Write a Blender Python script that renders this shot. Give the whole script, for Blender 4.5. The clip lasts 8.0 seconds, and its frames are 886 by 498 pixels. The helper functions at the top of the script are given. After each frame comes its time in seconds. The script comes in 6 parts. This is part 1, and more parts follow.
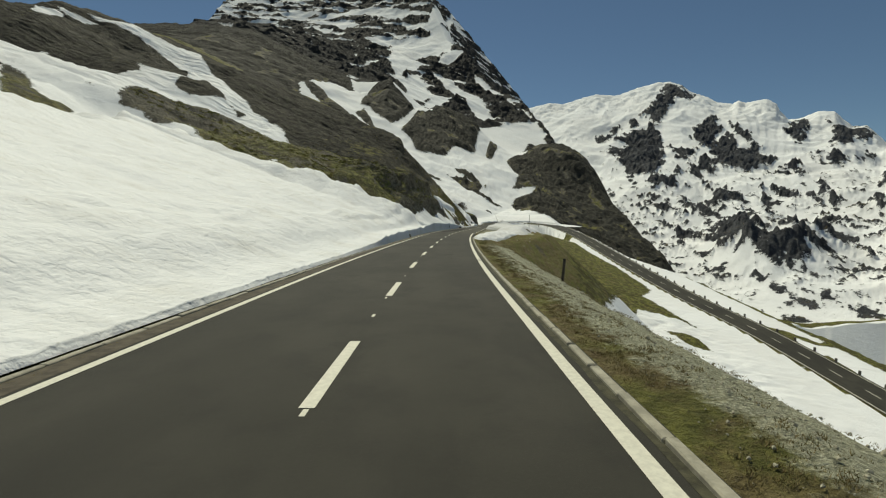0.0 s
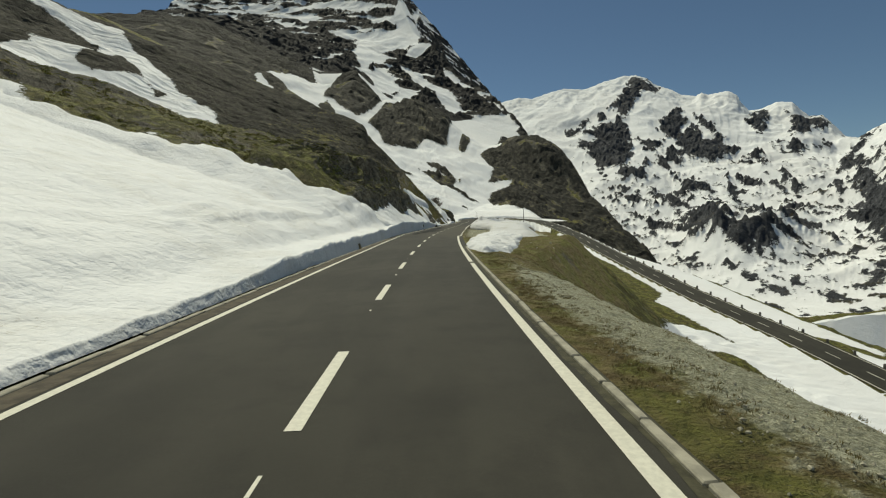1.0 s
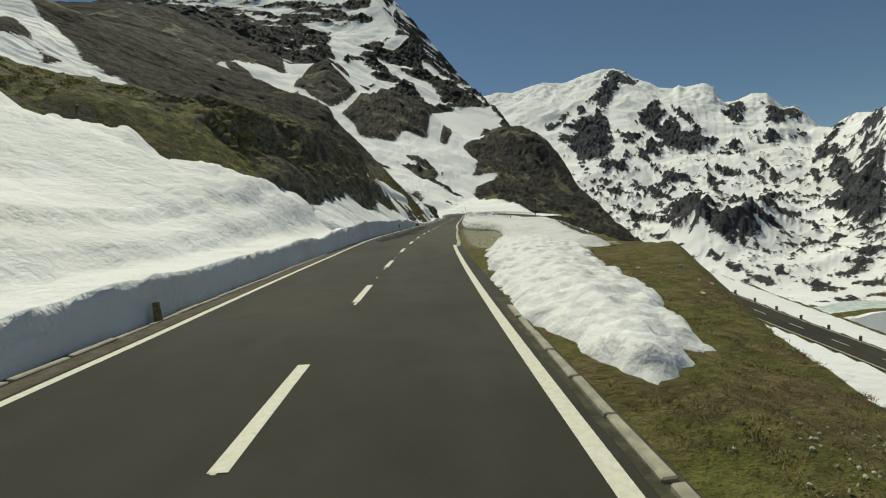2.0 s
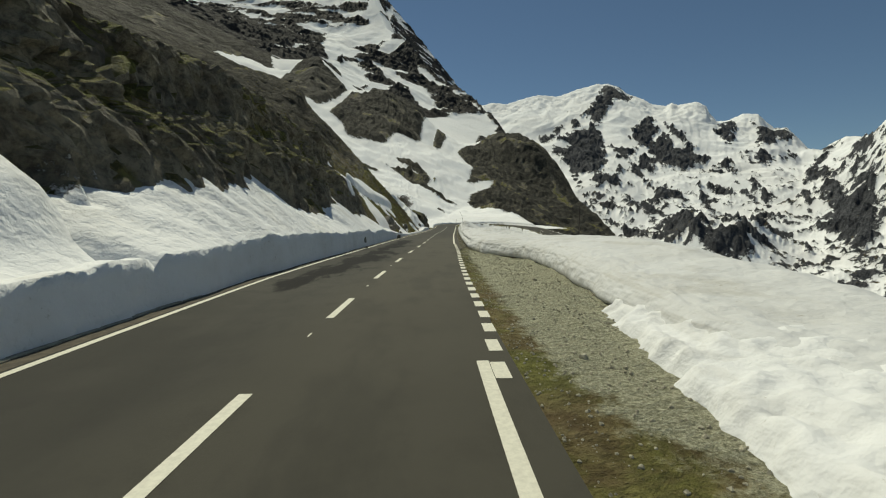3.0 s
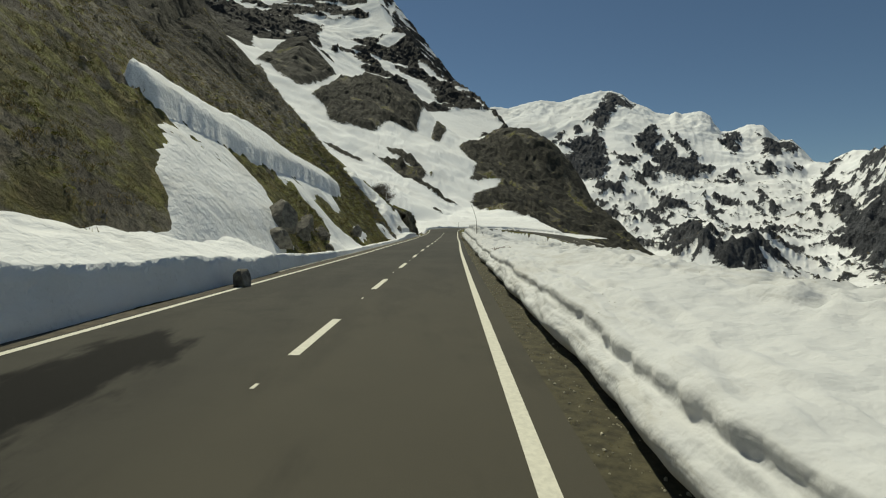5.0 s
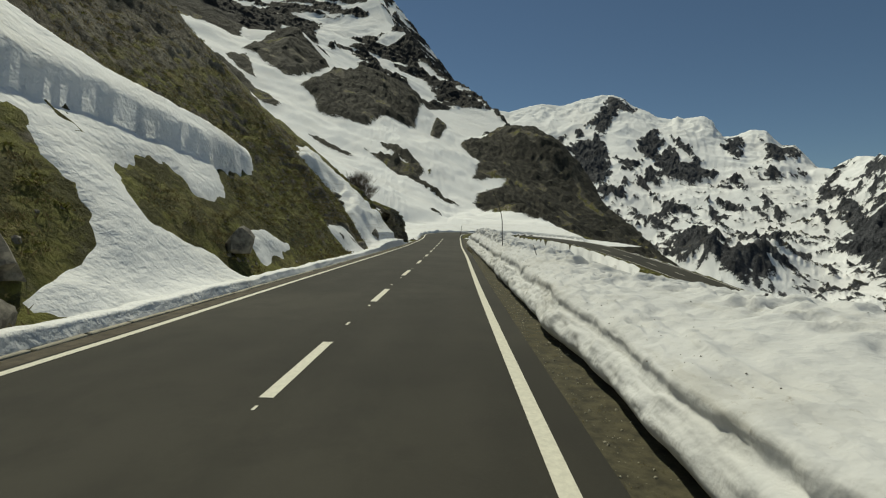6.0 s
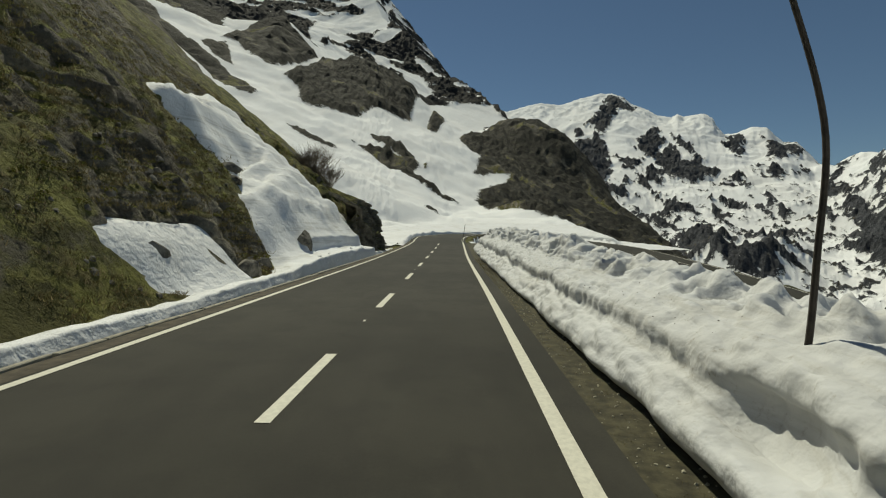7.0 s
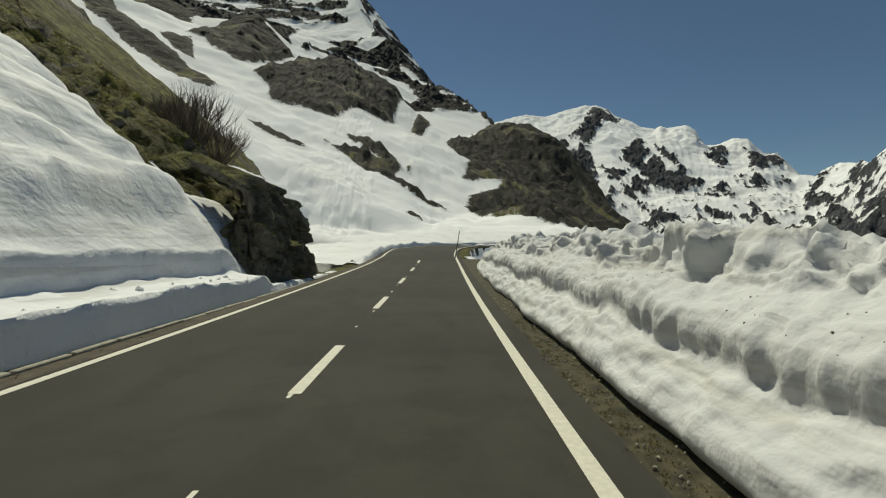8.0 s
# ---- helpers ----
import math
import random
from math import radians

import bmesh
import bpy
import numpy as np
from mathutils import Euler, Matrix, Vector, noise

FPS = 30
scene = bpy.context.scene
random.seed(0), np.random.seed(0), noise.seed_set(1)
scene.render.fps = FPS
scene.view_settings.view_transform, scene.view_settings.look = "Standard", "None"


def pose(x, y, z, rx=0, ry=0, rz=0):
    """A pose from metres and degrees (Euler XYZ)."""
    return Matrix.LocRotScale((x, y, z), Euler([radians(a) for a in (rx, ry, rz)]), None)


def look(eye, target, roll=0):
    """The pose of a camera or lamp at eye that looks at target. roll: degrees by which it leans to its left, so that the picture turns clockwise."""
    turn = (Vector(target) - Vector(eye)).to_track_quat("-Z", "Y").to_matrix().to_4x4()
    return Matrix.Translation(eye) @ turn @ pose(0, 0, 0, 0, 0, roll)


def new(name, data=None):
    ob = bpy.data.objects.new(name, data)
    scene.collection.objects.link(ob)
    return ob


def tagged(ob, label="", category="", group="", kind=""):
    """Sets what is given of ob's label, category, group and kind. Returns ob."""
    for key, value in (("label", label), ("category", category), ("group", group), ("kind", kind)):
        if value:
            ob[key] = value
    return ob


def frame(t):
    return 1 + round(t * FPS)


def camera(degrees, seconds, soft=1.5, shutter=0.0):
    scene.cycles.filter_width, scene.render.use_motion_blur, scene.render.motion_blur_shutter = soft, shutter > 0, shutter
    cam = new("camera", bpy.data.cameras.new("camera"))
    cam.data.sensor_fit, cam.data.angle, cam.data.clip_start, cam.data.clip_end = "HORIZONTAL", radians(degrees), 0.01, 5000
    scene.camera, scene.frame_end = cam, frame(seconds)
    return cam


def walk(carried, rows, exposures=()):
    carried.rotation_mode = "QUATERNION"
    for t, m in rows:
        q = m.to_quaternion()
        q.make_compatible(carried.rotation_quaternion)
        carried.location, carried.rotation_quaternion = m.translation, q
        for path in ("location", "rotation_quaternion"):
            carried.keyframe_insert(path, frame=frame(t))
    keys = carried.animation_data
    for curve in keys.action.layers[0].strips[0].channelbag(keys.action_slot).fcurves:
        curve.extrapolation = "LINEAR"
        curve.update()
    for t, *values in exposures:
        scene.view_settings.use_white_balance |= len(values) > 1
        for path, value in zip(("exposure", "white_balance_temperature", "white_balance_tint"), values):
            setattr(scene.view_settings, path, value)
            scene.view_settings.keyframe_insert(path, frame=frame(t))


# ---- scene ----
cam = camera(86.8, 8.0, soft=1.15)
PATH = [
    (0, (1.546, 0.304, 1.806), (1.518, 2.301, 1.687), 0.1),
    (0.5, (1.339, 10.576, 1.834), (1.369, 12.571, 1.704), -1.1),
    (1, (1.347, 20.949, 1.88), (1.431, 22.943, 1.748), -1.5),
    (1.5, (1.601, 31.607, 1.853), (1.717, 33.599, 1.717), -3.0),
    (2, (2.174, 42.02, 1.839), (2.331, 44.008, 1.69), -2.7),
    (3.5, (4.839, 73.819, 1.991), (5.045, 75.806, 1.888), -0.3),
    (4, (5.983, 85.097, 1.865), (6.183, 87.084, 1.748), -1.5),
    (4.5, (7.305, 95.871, 1.80), (7.513, 97.857, 1.690), -0.2),
    (6, (11.107, 128.229, 1.857), (11.323, 130.215, 1.775), 1.3),
    (6.5, (12.402, 138.924, 1.838), (12.617, 140.911, 1.744), 1.3),
    (7, (13.719, 149.028, 1.861), (13.937, 151.015, 1.784), 0.7),
    (7.5, (15.06, 159.327, 1.785), (15.289, 161.312, 1.712), 0.5),
    (8, (16.112, 168.313, 1.73), (16.386, 170.294, 1.702), 0.4),
]
walk(cam, [(t, look(eye, target, roll)) for t, eye, target, roll in PATH], [(0.0, 0.03, 7300, -2.5), (4.7, 0.01, 7300, -2.5), (6.0, -0.12, 7300, -2.5), (7.0, -0.10, 7300, -2.5), (8.0, -0.04, 7300, -2.5)])

# ---- sky and sun ----
SUN_DIR = Vector((-0.23, 0.72, 1.16)).normalized()
world = bpy.data.worlds.new("alpine_sky")
scene.world = world
world.use_nodes = True
wn = world.node_tree.nodes
sky = wn.new("ShaderNodeTexSky")
sky.sky_type = "NISHITA"
sky.sun_disc = False
sky.sun_elevation = math.asin(SUN_DIR.z)
sky.sun_rotation = math.atan2(SUN_DIR.x, SUN_DIR.y)
sky.altitude = 2100
sky.air_density, sky.dust_density, sky.ozone_density = 1.0, 0.2, 4.6
world.node_tree.links.new(sky.outputs[0], wn["Background"].inputs[0])
wn["Background"].inputs[1].default_value = 0.056
sun = new("sun", bpy.data.lights.new("sun", "SUN"))
sun.data.energy, sun.data.angle, sun.data.color = 3.45, radians(0.55), (1.0, 0.96, 0.89)
sun.matrix_world = look(SUN_DIR * 50, (0, 0, 0))


# ---- materials ----
def material(name):
    m = bpy.data.materials.new(name)
    m.use_nodes = True
    nt = m.node_tree
    return m, nt, nt.nodes["Principled BSDF"]


def node(nt, kind, **inputs):
    n = nt.nodes.new("ShaderNode" + kind)
    for k, v in inputs.items():
        n.inputs[k.replace("_", " ")].default_value = v
    return n


def link(nt, a, b):
    nt.links.new(a, b)


def noise_tex(nt, scale, detail=6.0, rough=0.6, distort=0.0):
    tc = nt.nodes.get("coords")
    if tc is None:
        tc = nt.nodes.new("ShaderNodeNewGeometry")
        tc.name = "coords"
    n = node(nt, "TexNoise", Scale=scale, Detail=detail, Roughness=rough, Distortion=distort)
    link(nt, tc.outputs["Position"], n.inputs["Vector"])
    return n.outputs["Fac"]


def ramp(nt, fac, stops):
    r = nt.nodes.new("ShaderNodeValToRGB")
    el = r.color_ramp.elements
    while len(el) < len(stops):
        el.new(0.5)
    for e, (p, c) in zip(el, stops):
        e.position = p
        e.color = (*c, 1) if len(c) == 3 else (c[0], c[0], c[0], 1)
    link(nt, fac, r.inputs[0])
    return r.outputs[0]


def mix(nt, fac, a, b):
    m = nt.nodes.new("ShaderNodeMix")
    m.data_type = "RGBA"
    for v, s in ((fac, 0), (a, 6), (b, 7)):
        if hasattr(v, "is_linked"):
            link(nt, v, m.inputs[s])
        else:
            m.inputs[s].default_value = v if s == 0 else (*v, 1)
    return m.outputs[2]


def calc(nt, op, a, b=0.0, c=0.0):
    m = nt.nodes.new("ShaderNodeMath")
    m.operation = op
    for i, v in enumerate((a, b, c)):
        if hasattr(v, "is_linked"):
            link(nt, v, m.inputs[i])
        else:
            m.inputs[i].default_value = v
    return m.outputs[0]


def smooth_step(nt, v, lo, hi):
    m = nt.nodes.new("ShaderNodeMapRange")
    m.interpolation_type = "SMOOTHSTEP"
    link(nt, v, m.inputs[0])
    m.inputs[1].default_value, m.inputs[2].default_value = lo, hi
    return m.outputs[0]


def bump(nt, bsdf, height, strength, distance):
    b = node(nt, "Bump", Strength=strength, Distance=distance)
    link(nt, height, b.inputs["Height"])
    link(nt, b.outputs[0], bsdf.inputs["Normal"])
    return b


def attribute(nt, name):
    a = nt.nodes.new("ShaderNodeAttribute")
    a.attribute_name = name
    return a.outputs["Fac"]


def up_part(nt):
    g = nt.nodes.new("ShaderNodeNewGeometry")
    s = nt.nodes.new("ShaderNodeSeparateXYZ")
    link(nt, g.outputs["Normal"], s.inputs[0])
    return s.outputs[2]


SNOW_WHITE = (0.84, 0.85, 0.85)


def snow_material(name, dirt=0.3, grain=1.0, clean=1.0, relief=0.45, cups=0.0, layers=0.0):
    m, nt, b = material(name)
    n1, n2 = noise_tex(nt, 0.35, 5), noise_tex(nt, 7.0 * grain, 8, 0.7)
    c = mix(nt, smooth_step(nt, n1, 0.45, 0.72), tuple(v * clean for v in SNOW_WHITE), tuple(v * clean for v in (0.76, 0.76, 0.74)))
    speck = smooth_step(nt, calc(nt, "MULTIPLY", n2, calc(nt, "ADD", n1, 0.5)), 0.62, 0.85)
    c = mix(nt, calc(nt, "MULTIPLY", speck, dirt), c, (0.30, 0.27, 0.22))
    link(nt, c, b.inputs["Base Color"])
    b.inputs["Roughness"].default_value = 0.75
    b.inputs["Specular IOR Level"].default_value = 0.25
    stretch_ = nt.nodes.new("ShaderNodeVectorMath")
    stretch_.operation = "MULTIPLY"
    link(nt, nt.nodes["coords"].outputs["Position"], stretch_.inputs[0])
    stretch_.inputs[1].default_value = (2.6, 0.55, 2.6)
    ripple = node(nt, "TexNoise", Scale=1.0, Detail=3.0, Roughness=0.5)
    link(nt, stretch_.outputs[0], ripple.inputs["Vector"])
    h = calc(nt, "ADD", noise_tex(nt, 2.2, 4), calc(nt, "MULTIPLY", n2, 0.16))
    h = calc(nt, "ADD", h, calc(nt, "MULTIPLY", smooth_step(nt, noise_tex(nt, 3.0, 3, 0.55, 0.2), 0.30, 0.60), 0.26))
    h = calc(nt, "ADD", h, calc(nt, "MULTIPLY", ripple.outputs["Fac"], 0.45))
    if layers:
        flat_ = nt.nodes.new("ShaderNodeVectorMath")
        flat_.operation = "MULTIPLY"
        link(nt, nt.nodes["coords"].outputs["Position"], flat_.inputs[0])
        flat_.inputs[1].default_value = (0.35, 0.25, 7.0)
        band = node(nt, "TexNoise", Scale=1.0, Detail=5.0, Roughness=0.62)
        link(nt, flat_.outputs[0], band.inputs["Vector"])
        c = mix(nt, calc(nt, "MULTIPLY", smooth_step(nt, band.outputs["Fac"], 0.52, 0.66), layers), c, (0.40, 0.385, 0.34))
        link(nt, c, b.inputs["Base Color"])
    if cups:
        pit = node(nt, "TexVoronoi", Scale=4.2)
        link(nt, nt.nodes["coords"].outputs["Position"], pit.inputs["Vector"])
        h = calc(nt, "ADD", h, calc(nt, "MULTIPLY", calc(nt, "MULTIPLY", pit.outputs["Distance"], pit.outputs["Distance"]), cups))
    bump(nt, b, h, relief, 0.16)
    return m


def terrain_material(name, detail_scale, grass_low, grass_high, rock_dark, rock_light, grassy, ragged=1.2, shade_mosaic=0.50):
    """Rock and alpine turf, with old snow where the surface holds it (attribute snow, positive where it lies)."""
    m, nt, b = material(name)
    big, mid, fine = noise_tex(nt, 0.06 * detail_scale, 6), noise_tex(nt, 0.35 * detail_scale, 8, 0.7), noise_tex(nt, 2.6 * detail_scale, 8, 0.72)
    rock = mix(nt, smooth_step(nt, mid, 0.35, 0.68), rock_dark, rock_light)
    rock = mix(nt, smooth_step(nt, fine, 0.40, 0.7), rock, tuple(v * 0.55 for v in rock_dark))
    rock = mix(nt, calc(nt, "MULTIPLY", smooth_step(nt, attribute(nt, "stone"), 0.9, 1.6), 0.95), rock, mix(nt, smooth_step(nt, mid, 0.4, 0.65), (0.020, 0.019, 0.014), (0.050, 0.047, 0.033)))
    grass = mix(nt, smooth_step(nt, fine, 0.35, 0.65), grass_low, grass_high)
    grass = mix(nt, smooth_step(nt, mid, 0.45, 0.75), grass, (0.19, 0.145, 0.075))
    # half-tone patches by noise: heath, and shade between clumps put into the colour
    heath = smooth_step(nt, noise_tex(nt, 0.9 * detail_scale, 9, 0.72, 0.4), shade_mosaic - 0.05, shade_mosaic + 0.03)
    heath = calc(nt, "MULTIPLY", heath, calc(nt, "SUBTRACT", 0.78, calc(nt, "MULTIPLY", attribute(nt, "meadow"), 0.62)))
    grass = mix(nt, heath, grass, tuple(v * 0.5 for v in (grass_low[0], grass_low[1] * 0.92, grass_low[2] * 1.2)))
    sere = calc(nt, "MULTIPLY", attribute(nt, "meadow"), smooth_step(nt, noise_tex(nt, 0.75 * detail_scale, 7, 0.68, 0.6), 0.40, 0.60))
    grass = mix(nt, calc(nt, "MULTIPLY", sere, 0.75), grass, mix(nt, smooth_step(nt, fine, 0.4, 0.62), (0.13, 0.088, 0.042), (0.24, 0.185, 0.095)))
    steep = calc(nt, "ADD", up_part(nt), calc(nt, "MULTIPLY", calc(nt, "SUBTRACT", mid, 0.5), 0.9))
    turf = smooth_step(nt, calc(nt, "ADD", steep, calc(nt, "SUBTRACT", calc(nt, "MULTIPLY", calc(nt, "SUBTRACT", big, 0.5), 0.7), calc(nt, "MULTIPLY", attribute(nt, "stone"), 0.31))), grassy, grassy + 0.14)
    land = mix(nt, turf, rock, grass)
    grit = mix(nt, smooth_step(nt, noise_tex(nt, 16.0 * detail_scale, 5, 0.8), 0.38, 0.66), (0.262, 0.256, 0.168), (0.58, 0.57, 0.42))
    laid = calc(nt, "ADD", attribute(nt, "gravel"), calc(nt, "MULTIPLY", calc(nt, "SUBTRACT", fine, 0.5), 0.9))
    land = mix(nt, smooth_step(nt, laid, 0.42, 0.62), land, grit)
    snow = calc(nt, "ADD", attribute(nt, "snow"), calc(nt, "MULTIPLY", calc(nt, "SUBTRACT", mid, 0.5), 1.5))
    snow = calc(nt, "ADD", snow, calc(nt, "MULTIPLY", calc(nt, "SUBTRACT", fine, 0.5), ragged))
    lies = smooth_step(nt, snow, -0.06, 0.06)
    white = mix(nt, smooth_step(nt, big, 0.4, 0.7), SNOW_WHITE, (0.80, 0.80, 0.79))
    link(nt, mix(nt, lies, land, white), b.inputs["Base Color"])
    b.inputs["Roughness"].default_value = 0.88
    b.inputs["Specular IOR Level"].default_value = 0.2
    h = calc(nt, "ADD", calc(nt, "MULTIPLY", mid, 1.0), calc(nt, "MULTIPLY", fine, 0.35))
    h = calc(nt, "MULTIPLY", h, calc(nt, "SUBTRACT", 1.0, calc(nt, "MULTIPLY", lies, 0.8)))
    bump(nt, b, h, 0.9, 1.1 / detail_scale)
    return m


def asphalt_material():
    m, nt, b = material("asphalt")
    big, mid, fine = noise_tex(nt, 0.12, 4), noise_tex(nt, 1.1, 6), noise_tex(nt, 24.0, 6, 0.85)
    c = mix(nt, smooth_step(nt, big, 0.35, 0.65), (0.0295, 0.0281, 0.0215), (0.0465, 0.0440, 0.0336))
    c = mix(nt, calc(nt, "MULTIPLY", smooth_step(nt, mid, 0.46, 0.66), 0.5), c, (0.0235, 0.0222, 0.0178))
    c = mix(nt, calc(nt, "MULTIPLY", smooth_step(nt, fine, 0.5, 0.8), 0.6), c, (0.064, 0.060, 0.050))
    c = mix(nt, calc(nt, "MULTIPLY", attribute(nt, "track"), calc(nt, "MULTIPLY", smooth_step(nt, noise_tex(nt, 0.5, 5, 0.7), 0.3, 0.7), 0.5)), c, (0.050, 0.0465, 0.037))
    c = mix(nt, calc(nt, "MULTIPLY", attribute(nt, "dust"), calc(nt, "ADD", 0.45, calc(nt, "MULTIPLY", mid, 0.7))), c, (0.068, 0.062, 0.045))
    along_ = nt.nodes.new("ShaderNodeVectorMath")
    along_.operation = "MULTIPLY"
    link(nt, nt.nodes["coords"].outputs["Position"], along_.inputs[0])
    along_.inputs[1].default_value = (0.75, 0.22, 1.0)
    damp = node(nt, "TexNoise", Scale=1.0, Detail=7.0, Roughness=0.62)
    link(nt, along_.outputs[0], damp.inputs["Vector"])
    wet = smooth_step(nt, calc(nt, "MULTIPLY", attribute(nt, "wet"), calc(nt, "ADD", damp.outputs["Fac"], 0.12)), 0.50, 0.59)
    streak = smooth_step(nt, damp.outputs["Fac"], 0.48, 0.62)
    c = mix(nt, calc(nt, "MULTIPLY", streak, 0.35), c, (0.022, 0.021, 0.0165))
    c = mix(nt, calc(nt, "MULTIPLY", wet, 0.97), c, (0.0060, 0.0059, 0.0052))
    link(nt, calc(nt, "SUBTRACT", 0.3, calc(nt, "MULTIPLY", wet, 0.2)), b.inputs["Specular IOR Level"])
    link(nt, c, b.inputs["Base Color"])
    link(nt, calc(nt, "SUBTRACT", 0.88, calc(nt, "MULTIPLY", wet, 0.10)), b.inputs["Roughness"])
    bump(nt, b, fine, 0.35, 0.01)
    return m


def plain_material(name, color, rough=0.7, vary=0.15, scale=6.0, metal=0.0, relief=0.3):
    m, nt, b = material(name)
    n = noise_tex(nt, scale, 6, 0.65)
    c = mix(nt, smooth_step(nt, n, 0.3, 0.7), tuple(v * (1 - vary) for v in color), tuple(min(1, v * (1 + vary)) for v in color))
    link(nt, c, b.inputs["Base Color"])
    b.inputs["Roughness"].default_value, b.inputs["Metallic"].default_value = rough, metal
    bump(nt, b, n, relief, 0.02)
    return m


ASPHALT = asphalt_material()
PAINT = plain_material("road_paint", (0.62, 0.60, 0.50), 0.7, 0.10, 14.0)
SNOW = snow_material("old_snow", 0.7, 1.0, 0.92, 0.52)
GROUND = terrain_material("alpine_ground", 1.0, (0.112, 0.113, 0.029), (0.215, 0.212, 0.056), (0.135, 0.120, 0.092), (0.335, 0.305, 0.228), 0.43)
PEAK = terrain_material("mountain_rock", 0.16, (0.055, 0.052, 0.022), (0.090, 0.082, 0.032), (0.022, 0.0215, 0.021), (0.066, 0.063, 0.058), 0.86, 1.3)
# far rock: blue haze of distance put into its base colours
RANGE = terrain_material("hazed_range_rock", 0.08, (0.07, 0.07, 0.045), (0.10, 0.095, 0.06), (0.050, 0.053, 0.060), (0.130, 0.135, 0.145), 0.93, 2.6)

# ---- terrain numbers ----
RANGE_A = [8, 11.8, 13.4, 15.7, 17, 19.2, 20.1, 21.3, 22.5, 23.4, 24.6, 25.8, 26.6, 28.3, 29.1, 30.5, 31, 31.6, 33.4, 34.2, 34.5, 35.2, 36.1, 37.5, 38.7, 39.3, 40, 41, 42, 42.6, 43.2, 43.6, 44.1, 45.2, 46.3, 46.5, 46.9, 47.4, 52, 60, 74]
RANGE_Z = [630, 674, 666, 701, 716, 707, 721, 744, 757, 771, 765, 733, 690, 642, 609, 587, 598, 581, 580, 551, 516, 470, 467, 488, 475, 438, 403, 397, 339, 294, 272, 264, 286, 297, 271, 281, 253, 265, 300, 380, 400]
_rng = np.random.RandomState(7)
_perm = np.concatenate([_rng.permutation(256)] * 3)
_grad = np.stack([np.cos(np.arange(256) * 2.39996), np.sin(np.arange(256) * 2.39996)], 1)


def perlin(x, y):
    xi, yi = np.floor(x).astype(int), np.floor(y).astype(int)
    xf, yf = x - xi, y - yi
    xi, yi = xi & 255, yi & 255
    u, v = xf * xf * xf * (xf * (xf * 6 - 15) + 10), yf * yf * yf * (yf * (yf * 6 - 15) + 10)

    def corner(i, j):
        g = _grad[_perm[_perm[xi + i] + yi + j]]
        return g[..., 0] * (xf - i) + g[..., 1] * (yf - j)

    a = corner(0, 0) * (1 - u) + corner(1, 0) * u
    b = corner(0, 1) * (1 - u) + corner(1, 1) * u
    return (a * (1 - v) + b * v) * 1.5


def fbm(x, y, scale, octaves=5, gain=0.5):
    x, y = np.asarray(x, float) / scale, np.asarray(y, float) / scale
    total, amp = 0.0, 1.0
    for o in range(octaves):
        total = total + amp * perlin(x + 17.3 * o, y - 9.1 * o)
        x, y, amp = x * 2.03, y * 2.03, amp * gain
    return total


def ridged(x, y, scale, octaves=5, gain=0.5):
    x, y = np.asarray(x, float) / scale, np.asarray(y, float) / scale
    total, amp = 0.0, 1.0
    for o in range(octaves):
        total = total + amp * (1 - 2 * np.abs(perlin(x + 31.7 * o, y + 5.3 * o)))
        x, y, amp = x * 2.07, y * 2.07, amp * gain
    return total


def blocks(a, b, seed):
    """Jointed rock: one height for each irregular cell, 0 to 1, and the distance to the joint beside it."""
    ai, bi = np.floor(a).astype(int), np.floor(b).astype(int)
    first, second, value = np.full(a.shape, 9.0), np.full(a.shape, 9.0), np.zeros(a.shape)
    for i in (-1, 0, 1):
        for j in (-1, 0, 1):
            k = _perm[_perm[(ai + i + seed) & 255] + ((bi + j) & 255)]
            q = _perm[k + 57]
            d = np.maximum(np.abs(ai + i + 0.12 + 0.76 * k / 255 - a), 0.8 * np.abs(bi + j + 0.12 + 0.76 * q / 255 - b)) + 0.25 * (np.abs(ai + i + 0.12 + 0.76 * k / 255 - a) + np.abs(bi + j + 0.12 + 0.76 * q / 255 - b))
            nearer = d < first
            second = np.where(nearer, first, np.minimum(second, d))
            value = np.where(nearer, _perm[q + 33] / 255.0, value)
            first = np.where(nearer, d, first)
    return value, second - first


def step(v, lo, hi):
    t = np.clip((v - lo) / (hi - lo), 0, 1)
    return t * t * (3 - 2 * t)


def along(y, ys, vs):
    return np.interp(y, ys, vs)


def spline(points, spacing):
    """A smooth curve through a few points, cut into even pieces."""
    p = np.array(points, float)
    p = np.vstack([2 * p[0] - p[1], p, 2 * p[-1] - p[-2]])
    out = []
    for i in range(1, len(p) - 2):
        for t in np.linspace(0, 1, 24, endpoint=False):
            a, b, c, d = p[i - 1], p[i], p[i + 1], p[i + 2]
            out.append(0.5 * (2 * b + (c - a) * t + (2 * a - 5 * b + 4 * c - d) * t * t + (3 * b - 3 * c + d - a) * t ** 3))
    out = np.array(out + [p[-2]])
    s = np.r_[0, np.cumsum(np.linalg.norm(np.diff(out, axis=0), axis=1))]
    n = int(s[-1] / spacing)
    return np.stack([np.interp(np.linspace(0, s[-1], n + 1), s, out[:, k]) for k in range(out.shape[1])], 1)


